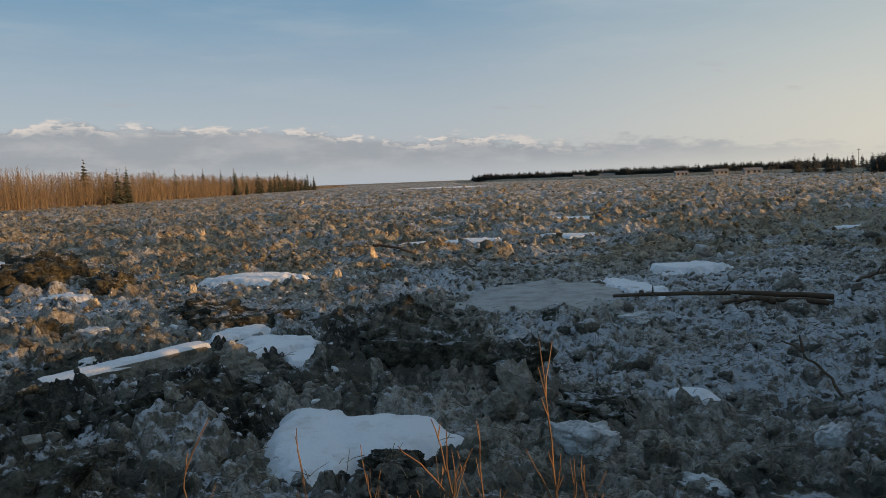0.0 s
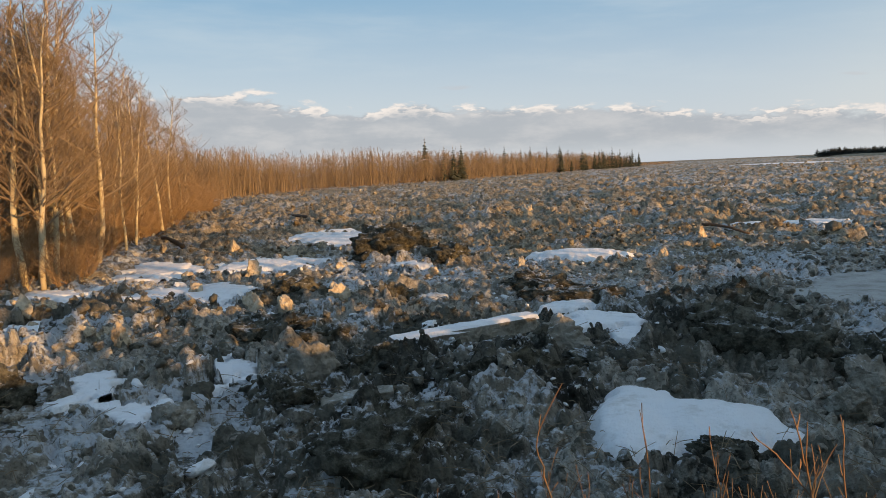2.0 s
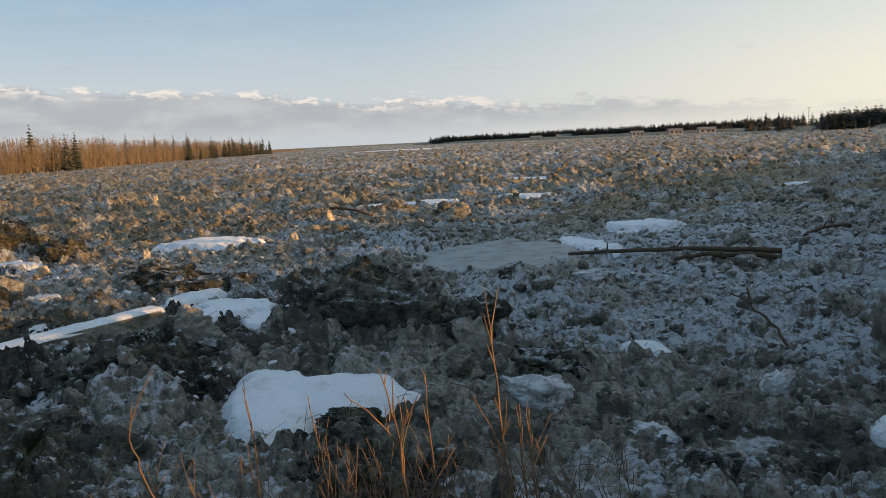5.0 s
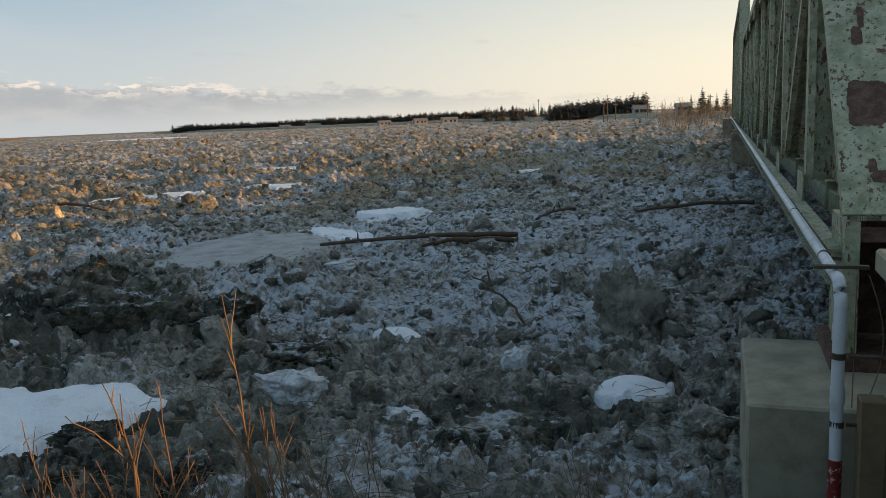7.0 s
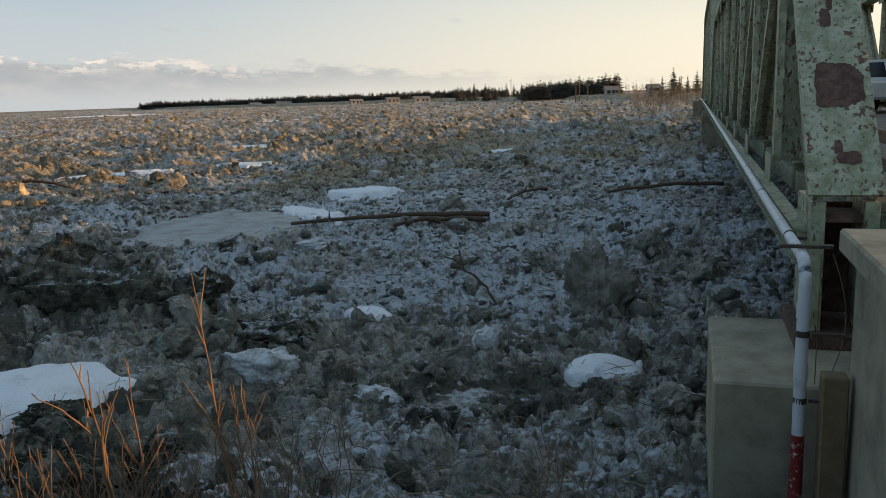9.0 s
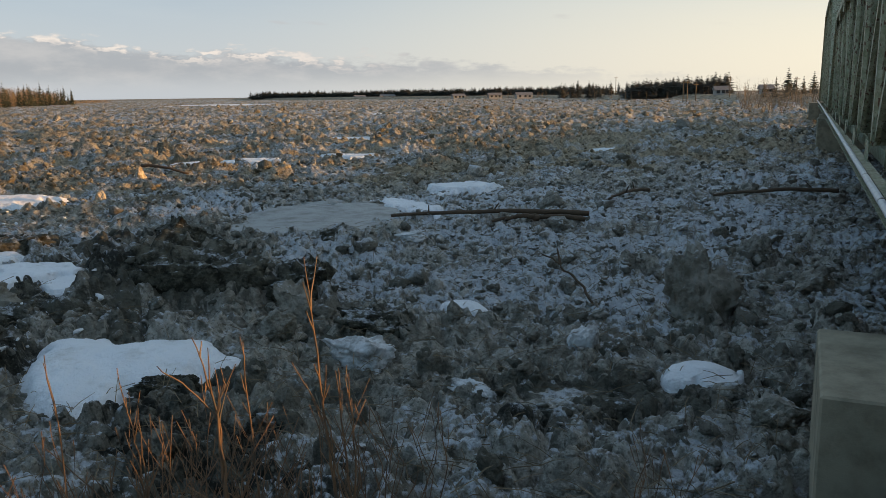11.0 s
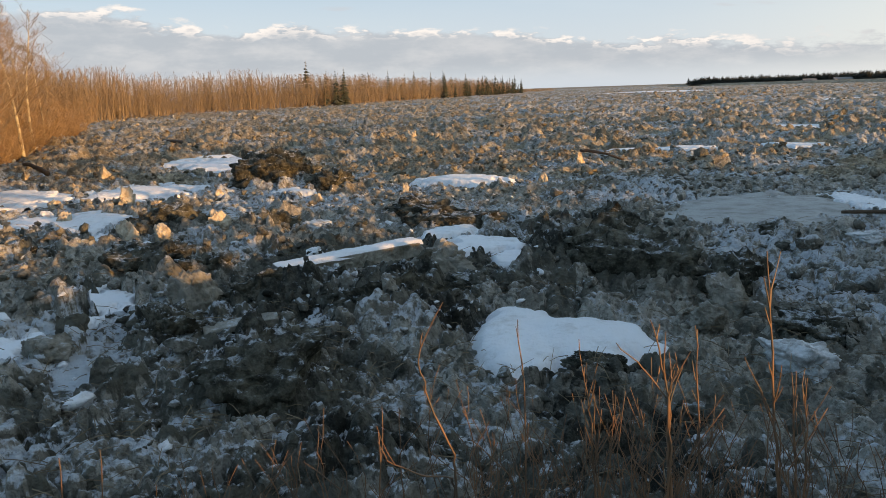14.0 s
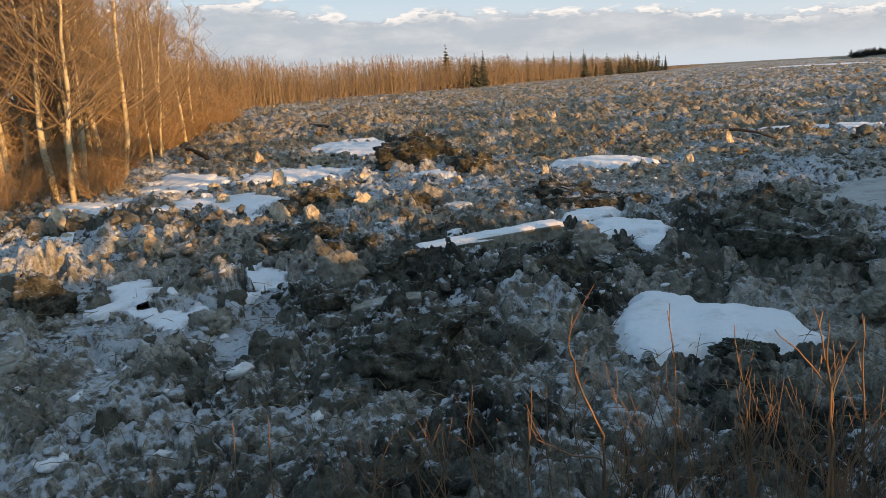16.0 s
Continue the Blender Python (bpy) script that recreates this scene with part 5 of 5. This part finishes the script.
for i, (a, d, size) in enumerate(((37.2, 240, 0.55), (37.9, 232, 0.66), (38.3, 238, 0.62), (38.8, 244, 0.55), (39.4, 236, 0.58), (36.5, 250, 0.45), (38.0, 250, 0.6))):
    a = radians(a)
    ob = thing("spruce_tree", pose(d * math.sin(a), d * math.cos(a), 1.5, 0, 0, 70 * i) @ Matrix.Diagonal((size * 1.5, size * 1.5, size, 1)), "dark spruce beside the far bridge end", "tree", "bridge end spruces")
    part("trunk", spruces[i % 3][2], None, ob)
    part("crown", spruces[i % 3][3], None, ob)

# the far banks
BANK = surface("dry_bank_grass", lambda n, p: n.mix(n.step(n.noise(p, 0.35, 6.0, 0.65), 0.4, 0.65), (0.36, 0.285, 0.19), (0.17, 0.125, 0.08)), 0.95)


def bank(name, line, width, height, label):
    n = 120
    px, py, pz = [], [], []
    for i in range(n):
        x, y, nx, ny = along(line, i / (n - 1) * 0.999)
        w = np.linspace(-width, width * 3, 14)
        k = smooth(w, -width, width * 0.2)
        px.append(x + nx * w)
        py.append(y + ny * w)
        pz.append(-0.9 + (height + 0.9) * k + 0.5 * (fbm(px[-1] / 14, py[-1] / 14, 7, 3) - 0.5) * k)
    tagged(sheet(name, np.array(px), np.array(py), np.array(pz), BANK), label, "river bank", kind="structure")


bank("bank_right", list(reversed([(18, 860), (100, 700), (190, 470), (170, 250), (118, 122), (85, 88), (86, 60)])), 9.0, 2.1, "low dry grass bank on the far side")
bank("bank_left", list(reversed([(-24, 12), (-27, 23), (-38, 40), (-63, 78), (-82, 104), (-93, 148), (-88, 223), (-92, 369), (-90, 512), (-100, 895)])), 2.0, 0.35, "low wooded bank edged with brown brush")

# Out-of-view bank added so that its shadow covers the near ice.
bank("shade_bank", [(u * 0.631 + v * 0.776, u * 0.776 - v * 0.631) for u, v in ((-90, 27), (-20, 25), (40, 23), (88, 23))], 5.0, 5.5, "unseen high grassed bank added beyond the bridge to cast shade")

# houses and poles on the far bank
WALL = surface("pale_siding", lambda n, p: n.mix(n.noise(p, 0.7, 3.0), (0.30, 0.285, 0.26), (0.42, 0.40, 0.37)), 0.8)
ROOF = surface("grey_roofing", lambda n, p: n.mix(n.noise(p, 0.9, 4.0), (0.16, 0.14, 0.13), (0.26, 0.24, 0.22)), 0.8)
PANE = surface("dark_window_glass", (0.03, 0.035, 0.04), 0.15)


def house(a, d, z, w, l, h, label):
    a = radians(a)
    ob = thing("house", pose(d * math.sin(a), d * math.cos(a), z, 0, 0, -math.degrees(a) + 12), label, "house", "far houses")
    s = Soup()
    s.box((-w / 2, -l / 2, -1.5), (w / 2, l / 2, h))
    part("wall", s, WALL, ob)
    s = Soup()
    s.add([(-w / 2 - 0.4, -l / 2 - 0.4, h + 0.01), (w / 2 + 0.4, -l / 2 - 0.4, h + 0.01), (w / 2 + 0.4, l / 2 + 0.4, h + 0.01), (-w / 2 - 0.4, l / 2 + 0.4, h + 0.01),
           (-w / 2 - 0.4, 0, h + 1.5), (w / 2 + 0.4, 0, h + 1.5)], [(0, 1, 5, 4), (2, 3, 4, 5), (1, 2, 5), (3, 0, 4), (3, 2, 1, 0)])
    part("roof", s, ROOF, ob)
    for x in (-w * 0.3, 0.05 * w, w * 0.32):
        s = Soup()
        s.box((x - 0.6, -l / 2 - 0.05, 0.9), (x + 0.6, -l / 2 - 0.004, 2.0))
        part("window", s, PANE, ob)


for a, d, z, w, l, h in ((33.9, 310, 1.6, 5, 4, 2.0), (36.6, 300, 1.8, 4, 5, 2.0), (18.9, 520, 0.3, 8, 6, 2.2), (11.5, 690, 0.2, 12, 8, 2.3),
                         (9.6, 700, 0.2, 9, 7, 2.0), (16.4, 560, 0.2, 8, 7, 2.0), (20.9, 480, 0.3, 9, 6, 2.2)):
    house(a, d, z, w, l, h, "small pale house with a low grey roof across the river")
for a, d, h in ((31.5, 250, 6.0), (31.75, 250, 6.0), (32.3, 270, 5.5), (34.4, 290, 7.5), (27.1, 400, 10.0), (38.4, 215, 6.0)):
    a = radians(a)
    ob = thing("utility_pole", pose(d * math.sin(a), d * math.cos(a), 0.5), "thin wooden utility pole on the far bank", "utility pole", "utility poles")
    s = Soup()
    s.tube([(0, 0, -1), (0, 0, h)], (0.16, 0.12), 6)
    part("shaft", s, TIMBER, ob)
    s = Soup()
    s.box((-0.9, -0.06, h - 0.6), (0.9, 0.06, h - 0.45))
    part("crossarm", s, TIMBER, ob)

# ------------------------------------------------------------- willow shoots below the eye
rng = np.random.RandomState(5)


def shoot(points, radius, group="willow shoots", side=5):
    """A willow shoot through places given as azimuth, elevation from the eye and distance."""
    pts = []
    for a, e, d in points:
        a, e = radians(a), radians(e)
        pts.append(Vector((d * math.sin(a) - 0.064, d * math.cos(a) - 0.067, 3.6 + d * math.tan(e))))
    foot = pts[0] + Vector((rng.normal() * 0.05, rng.normal() * 0.05, -0.8))
    foot.z = min(foot.z, base_height(np.array([foot.x]), np.array([foot.y]))[0] - 0.05)
    full = [foot] + pts
    line = []
    for a, b in zip(full, full[1:]):
        for i in range(4):
            q = a.lerp(b, i / 4)
            line.append(q + Vector((rng.normal(), rng.normal(), 0)) * 0.004)
    line.append(full[-1])
    ob = thing("willow_shoot", Matrix.Translation(foot), "thin orange-brown bare willow shoot on the near bank", "shoot", group)
    s = Soup()
    s.tube([p - foot for p in line], taper(radius, 0.0022, len(line)), 6)
    part("stem", s, WILLOW, ob, smooth_faces=True)
    n = len(line)
    for k in range(side):
        p = line[rng.randint(n // 2, n - 1)]
        a = rng.uniform(0, 6.283)
        b = Soup()
        l = rng.uniform(0.05, 0.28)
        q = bent(p - foot, (math.cos(a) * 0.5, math.sin(a) * 0.5, 1), l, 3, rng, 0.1, 0.1)
        b.tube(q, taper(radius * 0.4, 0.0018, 4), 4)
        part("side_twig", b, WILLOW, ob)


shoot([(9.06, -27.15, 3.85), (8.5, -22.35, 3.86), (7.89, -15.9, 3.86), (7.44, -10.96, 3.86)], 0.011, side=9)
shoot([(1.64, -27.95, 3.4), (1.33, -24.33, 3.4), (1.26, -21.09, 3.4), (0.69, -18.42, 3.4), (-0.06, -15.89, 3.4)], 0.010, side=3)
shoot([(1.45, -25.5, 3.41), (1.26, -21.2, 3.41), (-0.48, -19.2, 3.4), (-2.42, -17.52, 3.38)], 0.0065, side=2)
shoot([(1.5, -25.5, 3.39), (1.34, -21.02, 3.4), (1.92, -19.13, 3.42), (1.66, -18.0, 3.43)], 0.0065, side=3)
shoot([(-8.91, -28.3, 3.7), (-9.04, -21.51, 3.7), (-9.43, -15.99, 3.7)], 0.007, side=2)
shoot([(-14.32, -26.99, 3.3), (-14.37, -25.13, 3.3), (-16.16, -21.42, 3.3), (-16.82, -18.86, 3.3), (-16.42, -16.73, 3.3)], 0.0075, side=1)
shoot([(-14.4, -28.0, 3.31), (-14.6, -26.61, 3.32), (-16.94, -26.4, 3.3), (-19.42, -25.36, 3.3), (-20.06, -24.0, 3.3)], 0.006, side=1)
shoot([(-20.05, -27.71, 3.4), (-19.98, -23.44, 3.4)], 0.006, side=3)
shoot([(-3.77, -28.16, 3.5), (-4.14, -23.04, 3.5), (-4.66, -19.25, 3.5)], 0.008, side=4)
shoot([(-3.52, -28.15, 3.5), (-3.83, -23.78, 3.52), (-4.01, -20.78, 3.52)], 0.007, side=2)
shoot([(3.88, -27.7, 3.6), (3.38, -21.29, 3.6), (2.98, -16.09, 3.6)], 0.0075, side=6)
shoot([(10.07, -27.02, 3.8), (9.64, -22.24, 3.8), (9.33, -18.71, 3.8)], 0.008, side=4)
shoot([(10.5, -26.96, 3.75), (10.51, -22.15, 3.76), (10.17, -19.0, 3.76)], 0.007, side=3)
shoot([(8.9, -24.5, 3.86), (8.76, -22.5, 3.86), (7.4, -20.0, 3.83), (6.3, -18.0, 3.8)], 0.005, side=1)
shoot([(-41.97, -25.03, 3.9), (-41.83, -22.04, 3.9)], 0.005, side=0)
shoot([(-39.39, -25.65, 3.9), (-39.28, -22.02, 3.9)], 0.005, side=0)
for i in range(150):
    a = rng.uniform(-52, 36) if i % 5 == 0 else rng.uniform(-33, 16) if i % 2 else rng.uniform(-13, 13)
    e = rng.uniform(-27, -20.5) if a > -25 else rng.uniform(-27.5, -24)
    d = rng.uniform(3.4, 4.3)
    shoot([(a + rng.normal() * 0.6, -29.5, d), (a + rng.normal() * 0.8, (e - 29) / 2, d), (a + rng.normal(), e, d)], rng.uniform(0.0022, 0.0042), "thin willow shoots", 3)
